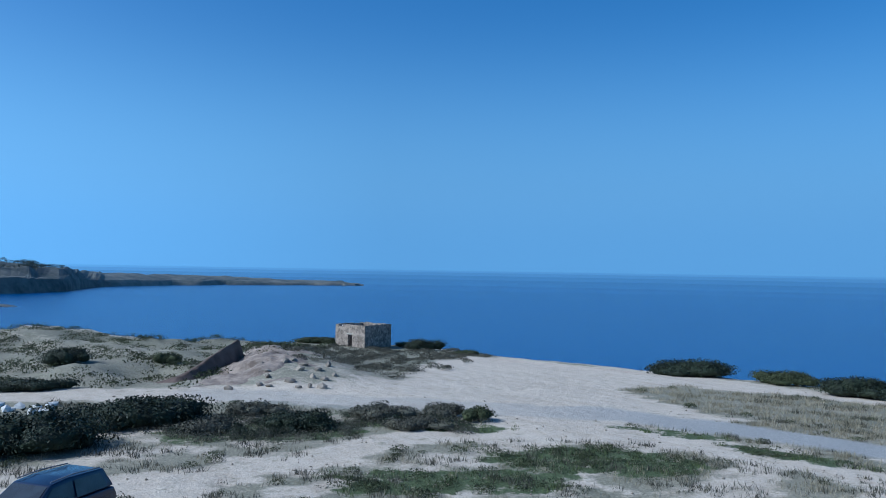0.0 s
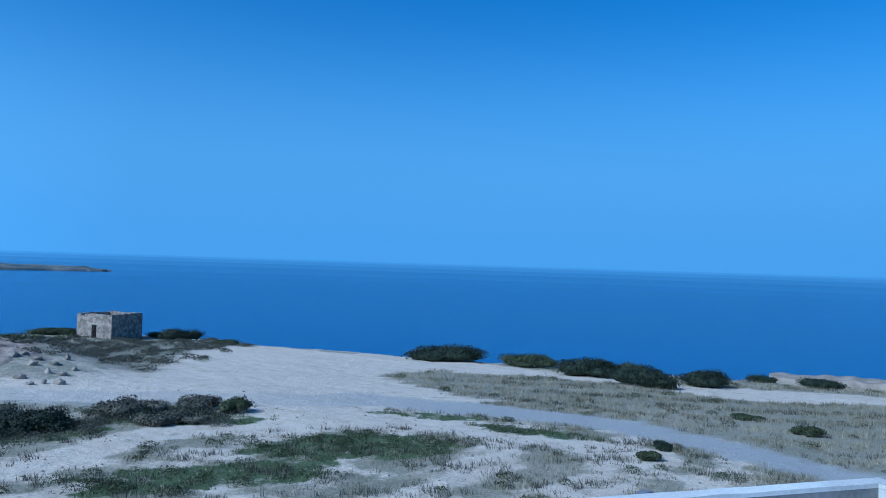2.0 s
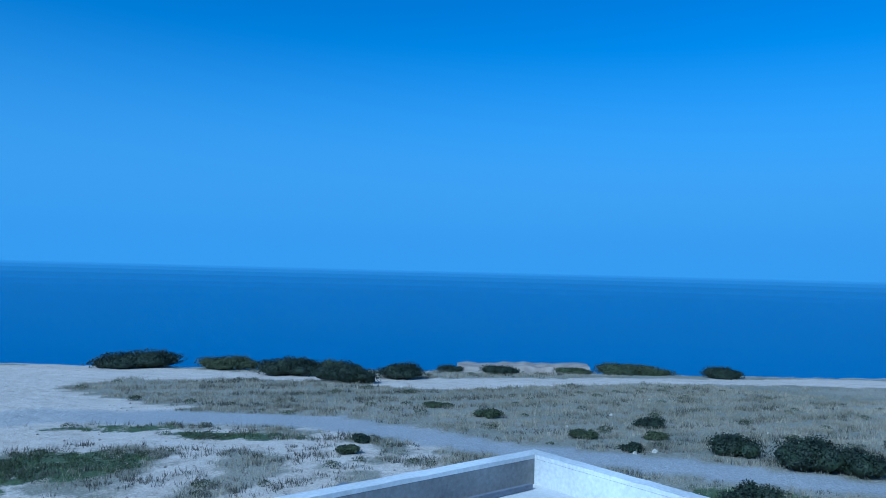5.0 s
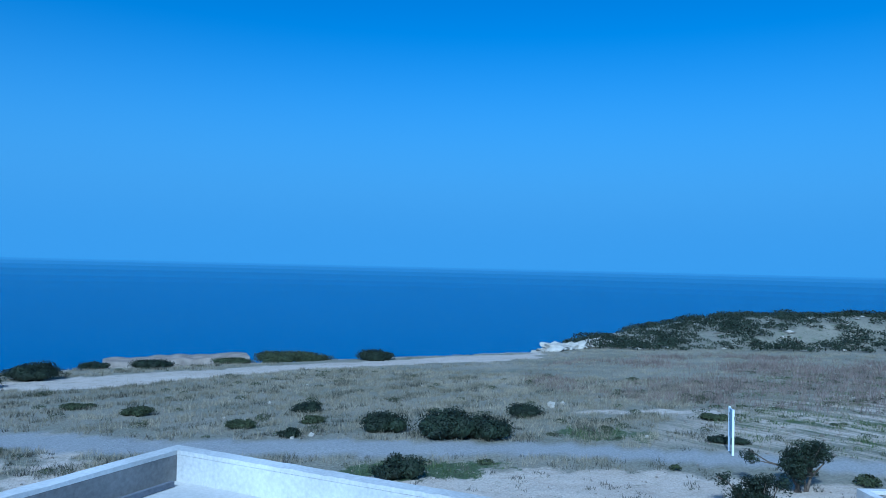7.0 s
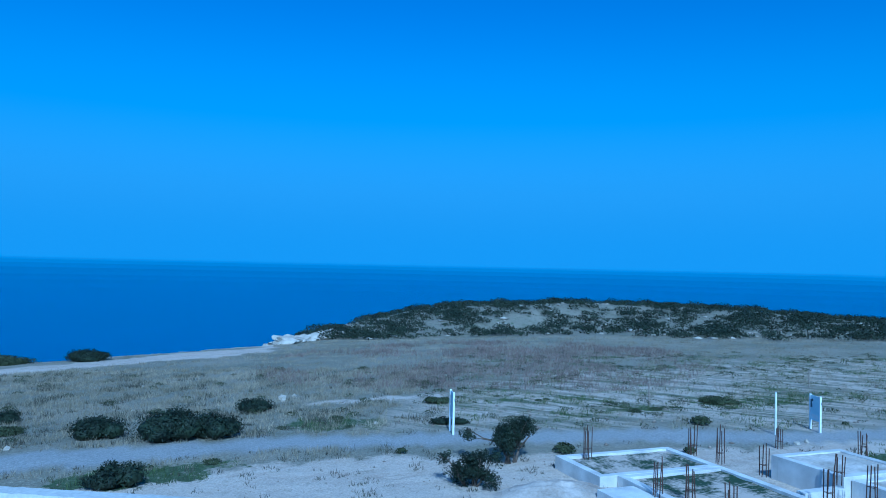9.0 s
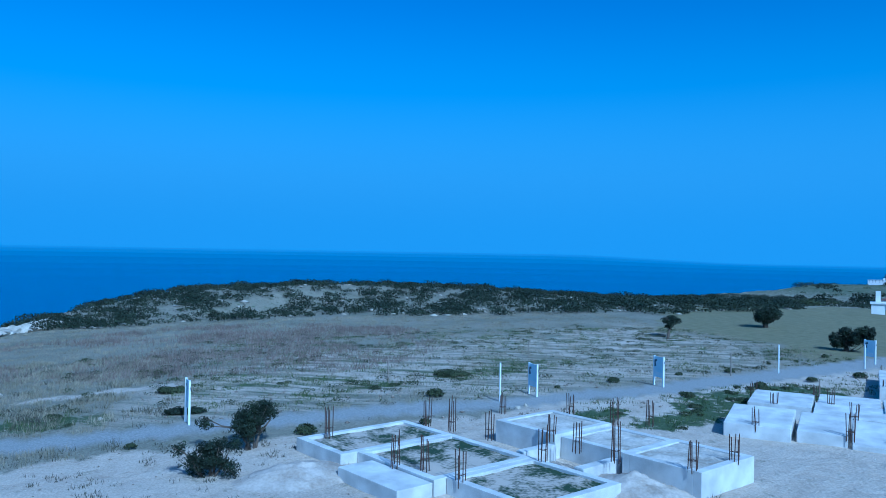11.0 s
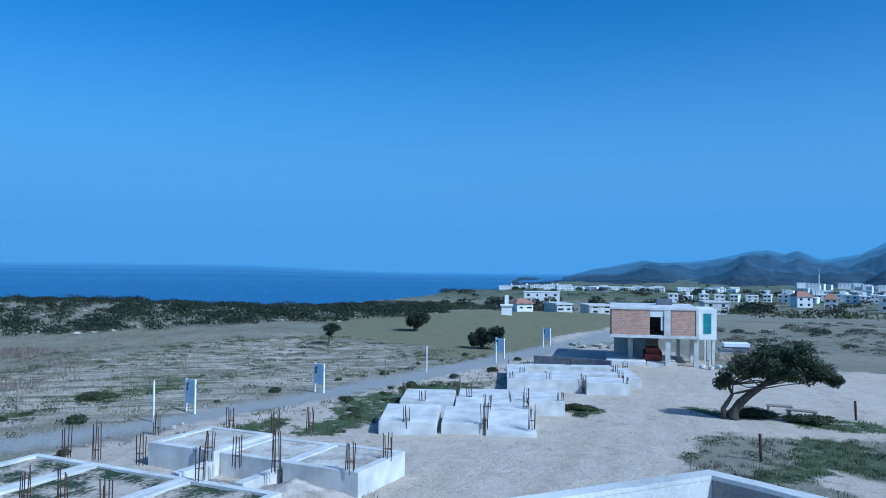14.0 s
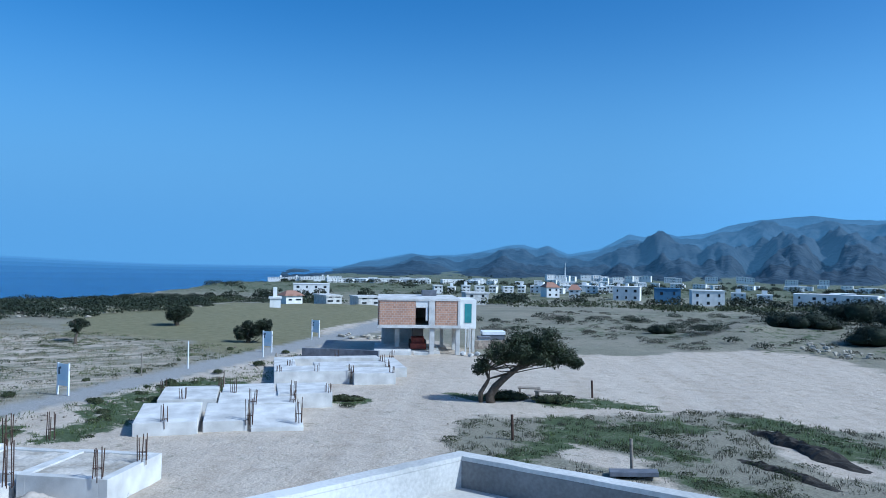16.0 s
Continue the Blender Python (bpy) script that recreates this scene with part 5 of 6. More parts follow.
# ---- yard clutter ----


def bench(x, y, turn, sx, label):
    ob = empty("bench", pose(*at(x, y), 0, 0, turn), label, "bench")
    for k in range(3):
        part("plank", box(bmesh.new(), -sx / 2, -0.3 + 0.21 * k, 0.42, sx / 2, -0.12 + 0.21 * k, 0.47, bevel=0.008), "wood", ob)
    for a in (-1, 1):
        for b in (-0.25, 0.25):
            part("leg", box(bmesh.new(), a * (sx / 2 - 0.12) - 0.05, b - 0.05, -0.1, a * (sx / 2 - 0.12) + 0.05, b + 0.05, 0.42), "wood", ob)
    return ob


bench(20.6, -39.6, 30, 1.3, "weathered timber bench under the olive tree")
bench(19.2, -39.2, 22, 1.5, "low pale timber pallet bench in the grass")
for x, y, h, m, lab in ((17.4, -41.3, 1.0, "steel", "short dark iron stake in grass"), (16.0, -29.3, 1.1, "steel", "thin rusty iron stake beside the track"), (9.9, -27.2, 1.3, "wood", "leaning weathered timber stake in rubble")):
    ob = part("stake", rod(bmesh.new(), 0, 0, -0.15, h, 0.06, (0.04, 0.03), 8), m)
    ob.matrix_world = pose(*at(x, y))
    tagged(ob, lab, "stake", "stakes")
ob = part("board_stack", box(bmesh.new(), -0.85, -0.4, 0, 0.85, 0.4, 0.16, bevel=0.015, m=pose(0, 0, 0.1, 5, 3, 0)), "board")
ob.matrix_world = pose(*at(9.7, -26.8), 0, 0, 24)
tagged(ob, "stack of grey boards lying on rubble", "boards")
ob = part("rubbish_box", box(bmesh.new(), -0.22, -0.16, 0, 0.22, 0.16, 0.28, bevel=0.02), "board")
ob.matrix_world = pose(*at(14.4, 22.4), 0, 0, 20)
tagged(ob, "small black box lying on dirt", "box")

# ---- the parked car ----


def car():
    """A dark hatchback; local +x is its nose."""
    ob = empty("car", pose(-11.2, 21.7, float(land(-11.2, 21.7)), 0, 0, math.degrees(math.atan2(-0.94, -0.32))), "dark navy compact suv parked on dirt ground", "car")
    L, W = 4.2, 1.76

    def shell(profile, w0, w1, name, mat, parent=ob, label=""):
        bm = bmesh.new()
        left = [bm.verts.new((x, w, z)) for (x, z), w in zip(profile, w0)]
        right = [bm.verts.new((x, -w, z)) for (x, z), w in zip(profile, w1)]
        n = len(profile)
        bm.faces.new(left[::-1]), bm.faces.new(right)
        for k in range(n):
            bm.faces.new((left[k], left[(k + 1) % n], right[(k + 1) % n], right[k]))
        bmesh.ops.recalc_face_normals(bm, faces=bm.faces)
        bmesh.ops.bevel(bm, geom=bm.edges[:], offset=0.05, segments=3, affect="EDGES", profile=0.5)
        return part(name, bm, mat, parent, label, smooth=True)

    low = [(2.1, 0.35), (2.12, 0.62), (1.95, 0.82), (1.0, 0.98), (-1.95, 1.0), (-2.1, 0.75), (-2.1, 0.35)]
    w = [0.72, 0.8, 0.82, 0.86, 0.86, 0.84, 0.8]
    body = shell(low, w, w, "body", "car_paint")
    top = [(1.05, 0.97), (0.25, 1.56), (-0.4, 1.62), (-1.7, 1.58), (-2.0, 1.02)]
    wt = [0.82, 0.66, 0.66, 0.66, 0.8]
    cabin = shell(top, wt, wt, "cabin", "car_paint")

    def pane(pts, name):
        bm = bmesh.new()
        f = bm.faces.new([bm.verts.new(p) for p in pts])
        bm.normal_update()
        ex = bmesh.ops.extrude_face_region(bm, geom=[f])
        bmesh.ops.translate(bm, vec=f.normal * 0.012, verts=[v for v in ex["geom"] if isinstance(v, bmesh.types.BMVert)])
        bmesh.ops.recalc_face_normals(bm, faces=bm.faces)
        part(name, bm, "dark_glass", cabin)

    pane([(1.02, 0.72, 1.03), (0.32, 0.60, 1.53), (0.32, -0.60, 1.53), (1.02, -0.72, 1.03)], "windscreen")
    for s in (-1, 1):
        pane([(0.72, s * 0.825, 1.06), (0.22, s * 0.70, 1.48), (-0.45, s * 0.695, 1.52), (-0.45, s * 0.825, 1.06)], "side_window")
        pane([(-0.53, s * 0.825, 1.06), (-0.53, s * 0.695, 1.52), (-1.5, s * 0.70, 1.49), (-1.7, s * 0.825, 1.08)], "side_window")
        bm = box(bmesh.new(), 0.62, s * 0.88 - 0.09, 1.0, 0.78, s * 0.88 + 0.09, 1.15, bevel=0.03)
        part("mirror", bm, "white_paint", ob, "pale wing mirror")
        part("headlight", box(bmesh.new(), 1.9, s * 0.6 - 0.15, 0.66, 2.1, s * 0.6 + 0.15, 0.8, bevel=0.03), "white_paint", ob)
        part("roof_rail", tube(bmesh.new(), [(0.2, s * 0.6, 1.62), (-0.6, s * 0.6, 1.67), (-1.6, s * 0.6, 1.62)], [0.02] * 3, 6), "board", ob)
        for x in (1.3, -1.35):
            bm = bmesh.new()
            bmesh.ops.create_cone(bm, cap_ends=True, segments=24, radius1=0.34, radius2=0.34, depth=0.22, matrix=pose(x, s * 0.78, 0.34, 90, 0, 0))
            bmesh.ops.bevel(bm, geom=[e for e in bm.edges if len(e.link_faces) == 2 and e.calc_face_angle() > 1], offset=0.04, segments=2, affect="EDGES")
            wh = part("wheel", bm, "rubber", ob)
            bm = bmesh.new()
            bmesh.ops.create_cone(bm, cap_ends=True, segments=16, radius1=0.2, radius2=0.22, depth=0.24, matrix=pose(x, s * 0.79, 0.34, 90, 0, 0))
            part("rim", bm, "board", wh)
    return ob


car()


def cut_bank():
    """The sheer face of a dug bank that runs up to the spoil heap."""
    bm = bmesh.new()
    n = 30
    rows = []
    for i in range(n + 1):
        t = i / n
        x, y = -18.2 + 2.2 * t, 50.8 + 9.4 * t
        h = 1.95 * t ** 0.9 + 0.07 * noise.noise(Vector((i * 0.4, 2, 0)))
        g = float(land(x, y)) - 0.1
        w = 0.12 * noise.noise(Vector((i * 0.5, 6, 0)))
        rows.append([bm.verts.new((x + dx + (w if 0 < dx < 0.5 else 0), y, g + k * h)) for dx, k in ((0.75, -0.1), (0.4, 0.5), (0.12, 0.92), (0.0, 1.0), (-0.3, 0.9), (-1.3, -0.05))])
    for r0, r1 in zip(rows, rows[1:]):
        for j in range(5):
            bm.faces.new((r0[j], r0[j + 1], r1[j + 1], r1[j]))
    bm.faces.new(rows[-1])
    bmesh.ops.recalc_face_normals(bm, faces=bm.faces)
    return tagged(part("cut_bank", bm, "clay"), "sheer brown clay face of a dug bank", "earth bank")


M["clay"] = matte("brown_clay", (0.075, 0.052, 0.04), (0.17, 0.12, 0.095), 1.2, bump=0.6, distance=0.06)
cut_bank()


def spoil_heap():
    """A lumpy heap of dug earth beside the cut bank."""
    n = 90
    aa, bb = np.meshgrid(np.arange(n + 1) / n, np.arange(n + 1) / n)
    xx, yy = -17.4 + 14.5 * aa, 46.6 + 21 * bb
    edge = np.minimum(1, 5 * np.minimum(np.minimum(aa, 1 - aa), np.minimum(bb, 1 - bb)))
    ridge = np.exp(-(np.maximum(0, aa - 0.1) / 0.34) ** 2) * np.minimum(1, 2.2 * bb) * (1 - 0.6 * bb)
    lump = np.array([[noise.fractal(Vector((x * 0.45, y * 0.45, 0)), 1.0, 2.1, 5) for x in row] for row, y in zip(xx, yy[:, 0])])
    zz = land(xx, yy) + edge * (1.0 * ridge * (1 + 0.45 * lump) + 0.34 * lump * (0.35 + ridge)) - 0.2
    verts = np.stack([xx, yy, zz], -1).reshape(-1, 3)
    k = np.arange((n + 1) ** 2).reshape(n + 1, n + 1)
    faces = np.stack([k[:-1, :-1], k[:-1, 1:], k[1:, 1:], k[1:, :-1]], -1).reshape(-1, 4)
    return tagged(mesh_of("spoil_mound", verts, faces, "spoil"), "lumpy pale heap of dug earth", "earth heap")


M["spoil"] = matte("dug_earth", (0.13, 0.10, 0.08), (0.34, 0.28, 0.23), 0.9, fine=5, bump=0.8, distance=0.12)
spoil_heap()

# ---- the bay's headland ----


def headland():
    bm = bmesh.new()
    # waterline x, y and the height of the crest
    line = [(-900, 640, 26), (-620, 700, 20), (-455, 762, 11.0), (-436, 872, 5.5), (-480, 1010, 1.5), (-500, 1130, -2.5), (-455, 1290, -5.0), (-390, 1390, -7.5), (-290, 1465, -13.0), (-205, 1500, -13.5), (-160, 1512, -20.0)]
    n, m = 150, 9
    rows = []
    for i in range(n + 1):
        t = i / n * (len(line) - 1)
        k = min(int(t), len(line) - 2)
        x, y, h = (line[k][j] + (t - k) * (line[k + 1][j] - line[k][j]) for j in range(3))
        d = Vector((x, y, 0)).normalized()
        x, y = x + 14 * noise.noise(Vector((i * 0.13, 2, 0))), y + 14 * noise.noise(Vector((i * 0.13, 7, 0)))
        rise = h - SEA
        row = []
        for off, f in ((-6, -0.2), (0, 0.05), (6, 0.3), (14, 0.5), (34, 0.62), (70, 0.86), (120, 1.0), (200, 0.9), (330, -0.3)):
            k2 = min(1, 1.6 * (n - i) / n + 0.15)
            z = SEA + rise * f * (1 + 0.16 * noise.noise(Vector((i * 0.33, off * 0.05, 0)))) if f > 0 else SEA - 4
            row.append(bm.verts.new((x + d.x * off * k2, y + d.y * off * k2, z)))
        rows.append(row)
    for r0, r1 in zip(rows, rows[1:]):
        for j in range(m - 1):
            bm.faces.new((r0[j], r0[j + 1], r1[j + 1], r1[j]))
    bmesh.ops.recalc_face_normals(bm, faces=bm.faces)
    line_of_trees = [rows[i][j].co.copy() for i in range(24, 46) for j in (5, 6)]
    ob = part("headland", bm, M["coast"], smooth=False)
    tagged(ob, "long low scrubby headland across the bay", "headland", kind="structure")
    return line_of_trees


M["coast"] = matte("scrubby_coast", (0.018, 0.03, 0.03), (0.15, 0.145, 0.125), 0.03, fine=0.15, bump=0.5, distance=2)
crest = headland()
boulder(500, (-170, 1512, SEA + 3.6), 5, 5, 2.0, "coast", "islet_rock", "dark rock at the headland tip")
boulder(501, (-318, 552, SEA), 12, 6, 1.6, "coast", "islet_rock", "low dark rocks in the bay", sub=3)
q, f = leaf_quads(np.random.RandomState(3), [(c.x, c.y, c.z + 1.0) for c in crest], [(4 + k % 4, 4, 1.8 + (k % 3)) for k in range(len(crest))], 2600, 1.0)
tagged(mesh_of("far_trees", q, f, "dark_leaf"), "dark line of trees on the far headland", "trees", kind="stuff")

# ---- mountains ----
RIDGE = [(-124, -1.5), (-129.5, -1.05), (-131.6, -0.78), (-133.6, -0.63), (-134.8, -0.8), (-136.8, -0.62), (-138.4, -0.38), (-139.9, 0.05), (-141.4, 0.28), (-143.6, 0.74), (-145, 0.52), (-146.7, 0.65), (-148.6, 0.84), (-150.9, 1.42), (-151.9, 1.48), (-153, 1.2), (-153.8, 1.42), (-155.3, 0.82), (-157.5, 1.16), (-159.2, 2.1), (-159.7, 2.3), (-160.8, 2.12), (-162.1, 2.45), (-163.1, 2.18), (-165, 2.4), (-166.5, 2.92), (-168.4, 3.3), (-171.8, 3.62), (-174, 3.3), (-177, 3.2), (-184, 3.6), (-195, 2.8), (-210, 1.6)]


def mountains(name, foot, crest, drop, seed, label):
    """A range of wooded ridges with spurs running down to the plain."""
    nb, nr = 520, 44
    b = np.linspace(-125, -210, nb)
    el = np.interp(-b, [-r[0] for r in RIDGE], [r[1] for r in RIDGE])
    jag = 0.06 * np.array([noise.noise(Vector((k * 0.10, seed, 0))) + 0.6 * noise.noise(Vector((k * 0.28, seed, 3))) + 0.3 * noise.noise(Vector((k * 0.7, seed, 5))) for k in range(nb)])
    el = el + jag - drop * (0.6 + 0.4 * np.sin(b * 0.7 + seed))
    top = EYE + crest * np.tan(np.radians(el))
    verts = []
    for i in range(nb):
        a = radians(b[i])
        for j in range(nr):
            t = j / (nr - 3)
            r = foot + (crest - foot) * t
            base = -24.0 if b[i] > -134 else -18.0
            spur = noise.fractal(Vector((i * 0.055, t * 2.4, seed)), 0.9, 2.2, 6)
            prof = t ** 1.35 if t <= 1 else 1 - 2.5 * (t - 1)
            z = base + (top[i] - base) * (prof + 0.34 * spur * math.sin(math.pi * min(1, t)))
            verts.append((-math.sin(a) * r, math.cos(a) * r, z))
    idx = np.arange(nb * nr).reshape(nb, nr)
    faces = np.stack([idx[:-1, :-1], idx[1:, :-1], idx[1:, 1:], idx[:-1, 1:]], -1).reshape(-1, 4)
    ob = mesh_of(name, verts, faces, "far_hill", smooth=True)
    return tagged(ob, label, "mountain", kind="structure")


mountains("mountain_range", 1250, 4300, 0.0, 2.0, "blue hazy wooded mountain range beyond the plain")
# ---- the town on the plain ----


def town_house(seed, x, y, z, w, d, h, wall="plaster", roof="flat", turn=0.0, label="white flat-roofed house on the plain", storeys=2, windows=True):
    r = random.Random(seed)
    ob = empty("town_house", pose(x, y, z, 0, 0, turn), label, "house", "town houses")
    part("wall", box(bmesh.new(), -w / 2, -d / 2, -3, w / 2, d / 2, h), wall, ob)
    if roof == "flat":
        part("roof", box(bmesh.new(), -w / 2 - 0.2, -d / 2 - 0.2, h + 0.004, w / 2 + 0.2, d / 2 + 0.2, h + 0.3), wall, ob)
        if r.random() < 0.5 and w < 7 and wall == "plaster":
            part("roof_hut", box(bmesh.new(), -w / 5, -d / 5, h + 0.304, w / 6, d / 5, h + 2.0), wall, ob)
    else:
        bm = bmesh.new()
        e = 0.4
        v = [bm.verts.new(p) for p in ((-w / 2 - e, -d / 2 - e, h), (w / 2 + e, -d / 2 - e, h), (w / 2 + e, d / 2 + e, h), (-w / 2 - e, d / 2 + e, h), (-w / 4, 0, h + d * 0.28), (w / 4, 0, h + d * 0.28))]
        for q in ((0, 1, 5, 4), (1, 2, 5), (2, 3, 4, 5), (3, 0, 4), (3, 2, 1, 0)):
            bm.faces.new([v[i] for i in q])
        part("roof", bm, "roof_tile", ob)
    if windows:
        n = max(2, int(w / 3.2))
        for s in range(storeys):
            for k in range(n):
                cx = -w / 2 + w * (k + 0.5) / n
                z0 = 0.7 + s * h / storeys
                ww = 0.32 + 0.3 * r.random()
                part("window", box(bmesh.new(), cx - ww, -d / 2 - 0.05, z0, cx + ww, -d / 2 + 0.2, z0 + h / storeys * 0.4), "dark_glass", ob)
    return ob


def polar(b, d):
    a = radians(b)
    return -math.sin(a) * d, math.cos(a) * d


def house_at(seed, b, d, w, h, base=None, **k):
    x, y = polar(b, d)
    z = float(land(x, y)) if base is None else EYE + d * math.tan(radians(base))
    return town_house(seed, x, y, z, w, k.pop("deep", 8), h, turn=b + k.pop("skew", 0), **k)


# the nearer houses beyond the meadow
house_at(1, -134.7, 160, 3.6, 1.7, deep=3.6, roof="tile", skew=25, label="pale house with a red tiled roof beyond the meadow")
house_at(2, -137.4, 166, 3.4, 1.8, wall="concrete", roof="flat", skew=20, label="grey concrete house shell beyond the meadow")
house_at(3, -140.2, 172, 5.2, 2.0, wall="concrete", skew=15, label="grey unfinished concrete house beyond the meadow")
house_at(4, -133.6, 140, 1.9, 1.9, deep=2.5, windows=False, label="small white roadside hut beyond the meadow", storeys=1)
house_at(5, -136.2, 330, 15, 4.5, label="long white house near the shore")
house_at(6, -148.4, 205, 6, 3.2, wall="concrete", skew=10, label="grey unfinished concrete house on the plain")
house_at(7, -165.1, 300, 11.5, 5.6, skew=8, label="white two-storey house with tall windows")
house_at(8, -162.4, 312, 9.5, 6.0, wall="blue_wall", skew=4, label="blue-walled two-storey house on the plain")
house_at(9, -159.6, 335, 11, 5.6, skew=-6)
house_at(10, -154.0, 345, 6, 4.4, skew=20, roof="tile", label="white cottage with a red tiled roof")
house_at(11, -155.8, 350, 5, 3.6, roof="tile", label="white cottage with a red tiled roof")
house_at(12, -167.2, 360, 6, 3.2)
house_at(13, -168.9, 350, 6, 3.2)
rt = random.Random(12)
for k in range(9):
    house_at(30 + k, -145.6 - 1.05 * k, 370 + 4 * k, rt.uniform(3.4, 5.4), rt.uniform(2.8, 3.8), skew=rt.uniform(-12, 12))
for k in range(12):
    house_at(50 + k, -153.4 - 0.62 * k, rt.uniform(390, 430), rt.uniform(3.5, 6.5), rt.uniform(2.6, 4.0), skew=rt.uniform(-15, 15))
for k in range(9):
    house_at(70 + k, -171.5 - 1.1 * k, rt.uniform(300, 340), rt.uniform(8, 12), rt.uniform(4.0, 5.2), skew=rt.uniform(-10, 10))
for k in range(46):
    b = rt.uniform(-137.5, -149)
    house_at(100 + k, b, rt.uniform(760, 980), rt.uniform(7, 14), rt.uniform(3.2, 5), skew=rt.uniform(-20, 20))
for k in range(40):
    b = rt.uniform(-149, -178)
    house_at(150 + k, b, rt.uniform(620, 1050), rt.uniform(7, 13), rt.uniform(3.2, 5), skew=rt.uniform(-20, 20))
for k in range(26):
    b = rt.uniform(-153.5, -161)
    house_at(200 + k, b, rt.uniform(980, 1150), rt.uniform(9, 15), rt.uniform(3.5, 5), base=rt.uniform(-1.2, -0.95), skew=rt.uniform(-20, 20))
for b, e in ((-162.6, -0.75), (-163.0, -0.8), (-165.4, -0.65), (-167.4, -0.6), (-167.9, -0.65), (-170.6, -0.75), (-172.6, -0.7)):
    house_at(int(-b * 7), b, 1150, rt.uniform(12, 18), 6, base=e - 0.35)
for k in range(14):
    house_at(240 + k, -133.2 - 0.38 * k, rt.uniform(900, 1000), rt.uniform(5, 9), rt.uniform(2.6, 3.6), base=-1.42 + 0.01 * k)


def mast():
    x, y = polar(-155.1, 620)
    z = float(land(x, y))
    ob = empty("radio_mast", pose(x, y, z), "tall thin lattice radio mast behind the houses", "mast")
    for k in range(3):
        a = k * 2.094
        part("leg", tube(bmesh.new(), [(1.2 * math.cos(a), 1.2 * math.sin(a), -1), (0.3 * math.cos(a), 0.3 * math.sin(a), 15)], [0.16, 0.12], 5), "white_paint", ob)
    bm = bmesh.new()
    for j in range(8):
        for k in range(3):
            a0, a1, r0, r1 = k * 2.094, (k + 1) * 2.094, 1.2 - 0.06 * 2 * j, 1.2 - 0.06 * 2 * (j + 1)
            tube(bm, [(r0 * math.cos(a0), r0 * math.sin(a0), j * 1.8), (r1 * math.cos(a1), r1 * math.sin(a1), j * 1.8 + 1.8)], [0.07, 0.07], 4)
    part("bracing", bm, "white_paint", ob)
    part("antenna", rod(bmesh.new(), 0, 0, 15, 19, 0.12), "white_paint", ob)


mast()

# ---- woods, scrub and grass: what nobody could count ----


def scatter(name, seed, n, region, keep, radius, height, leaf_count, leaf, material, label, flat=1.0):
    """Many clumps of leaves over the ground where keep(x, y) allows."""
    r = np.random.RandomState(seed)
    x, y = region(r, n)
    ok = keep(x, y, r)
    x, y = x[ok], y[ok]
    s = r.uniform(0.5, 1.5, len(x))
    z = land(x, y)
    c = np.stack([x, y, z + height * s * 0.3], -1)
    rad = np.stack([radius * s, radius * s * flat, height * s * 0.75], -1)
    q, f = leaf_quads(r, c, rad, leaf_count, leaf, low=-0.1)
    return tagged(mesh_of(name, q, f, material), label, "scrub", kind="stuff")


def hill_region(r, n):
    s, v = r.uniform(8, 125, n), 56 + 260 * r.uniform(0, 1, n) ** 1.5
    return SX * s + SY * v, SY * s - SX * v


def on_hill(x, y, r):
    s, v = SX * x + SY * y, SY * x - SX * y
    return (v > hill_foot(s) + 3 * wave(x, y, 20, 44)) & (s > 8) & (s < shore(v) - 1) & (wave(x, y, 9, 41) + 0.25 * r.normal(size=len(x)) > -0.5)


scatter("hill_scrub", 1, 5200, hill_region, on_hill, 1.0, 0.6, 150000, 0.17, "hill_leaf", "olive-green scrub covering the low coastal hill")
scatter("hill_scrub", 2, 2600, hill_region, lambda x, y, r: on_hill(x, y, r) & (wave(x, y, 24, 47) > -0.15), 1.5, 0.9, 90000, 0.19, "dark_leaf", "dark thickets covering the low coastal hill")


def hill_stones():
    r = np.random.RandomState(8)
    x, y = hill_region(r, 4600)
    ok = on_hill(x, y, r) & (wave(x, y, 12, 49) > 0.1)
    x, y = x[ok], y[ok]
    z = land(x, y)
    s = r.uniform(0.2, 0.8, len(x))
    base = np.array([(1, 0, 0), (0, 1, 0), (-1, 0, 0), (0, -1, 0), (0, 0, 0.3), (0, 0, -0.4)])
    tri = np.array([(0, 1, 4), (1, 2, 4), (2, 3, 4), (3, 0, 4), (1, 0, 5), (2, 1, 5), (3, 2, 5), (0, 3, 5)])
    v = base[None] * s[:, None, None] * r.uniform(0.6, 1.4, (len(x), 6, 3)) + np.stack([x, y, z + 0.1], -1)[:, None]
    f = tri[None] + 6 * np.arange(len(x))[:, None, None]
    return tagged(mesh_of("hill_stones", v.reshape(-1, 3), f.reshape(-1, 3), "rock"), "pale stones between the hill scrub", "stones", kind="stuff")


hill_stones()


def bay_region(r, n):
    return r.uniform(-75, -12, n), r.uniform(48, 105, n)


scatter("rough_scrub", 3, 2800, bay_region, lambda x, y, r: (wave(x, y, 11, 51) + 0.3 * r.normal(size=len(x)) > -0.15) & (np.hypot(x + 9, y - 52) > 7) & (SX * x + SY * y < shore(SY * x - SX * y)), 0.6, 0.36, 56000, 0.085, "scrub", "low scrub on rough dug ground by the bay")


def hut_region(r, n):
    return r.uniform(-14, 9, n), r.uniform(60, 96, n)


scatter("rough_scrub", 4, 500, hut_region, lambda x, y, r: (wave(x, y, 9, 52) + 0.3 * r.normal(size=len(x)) > 0.15) & (x < 0.25 * (y - 52) - 3), 0.45, 0.25, 14000, 0.075, "grey_leaf", "low grey scrub round the stone hut")


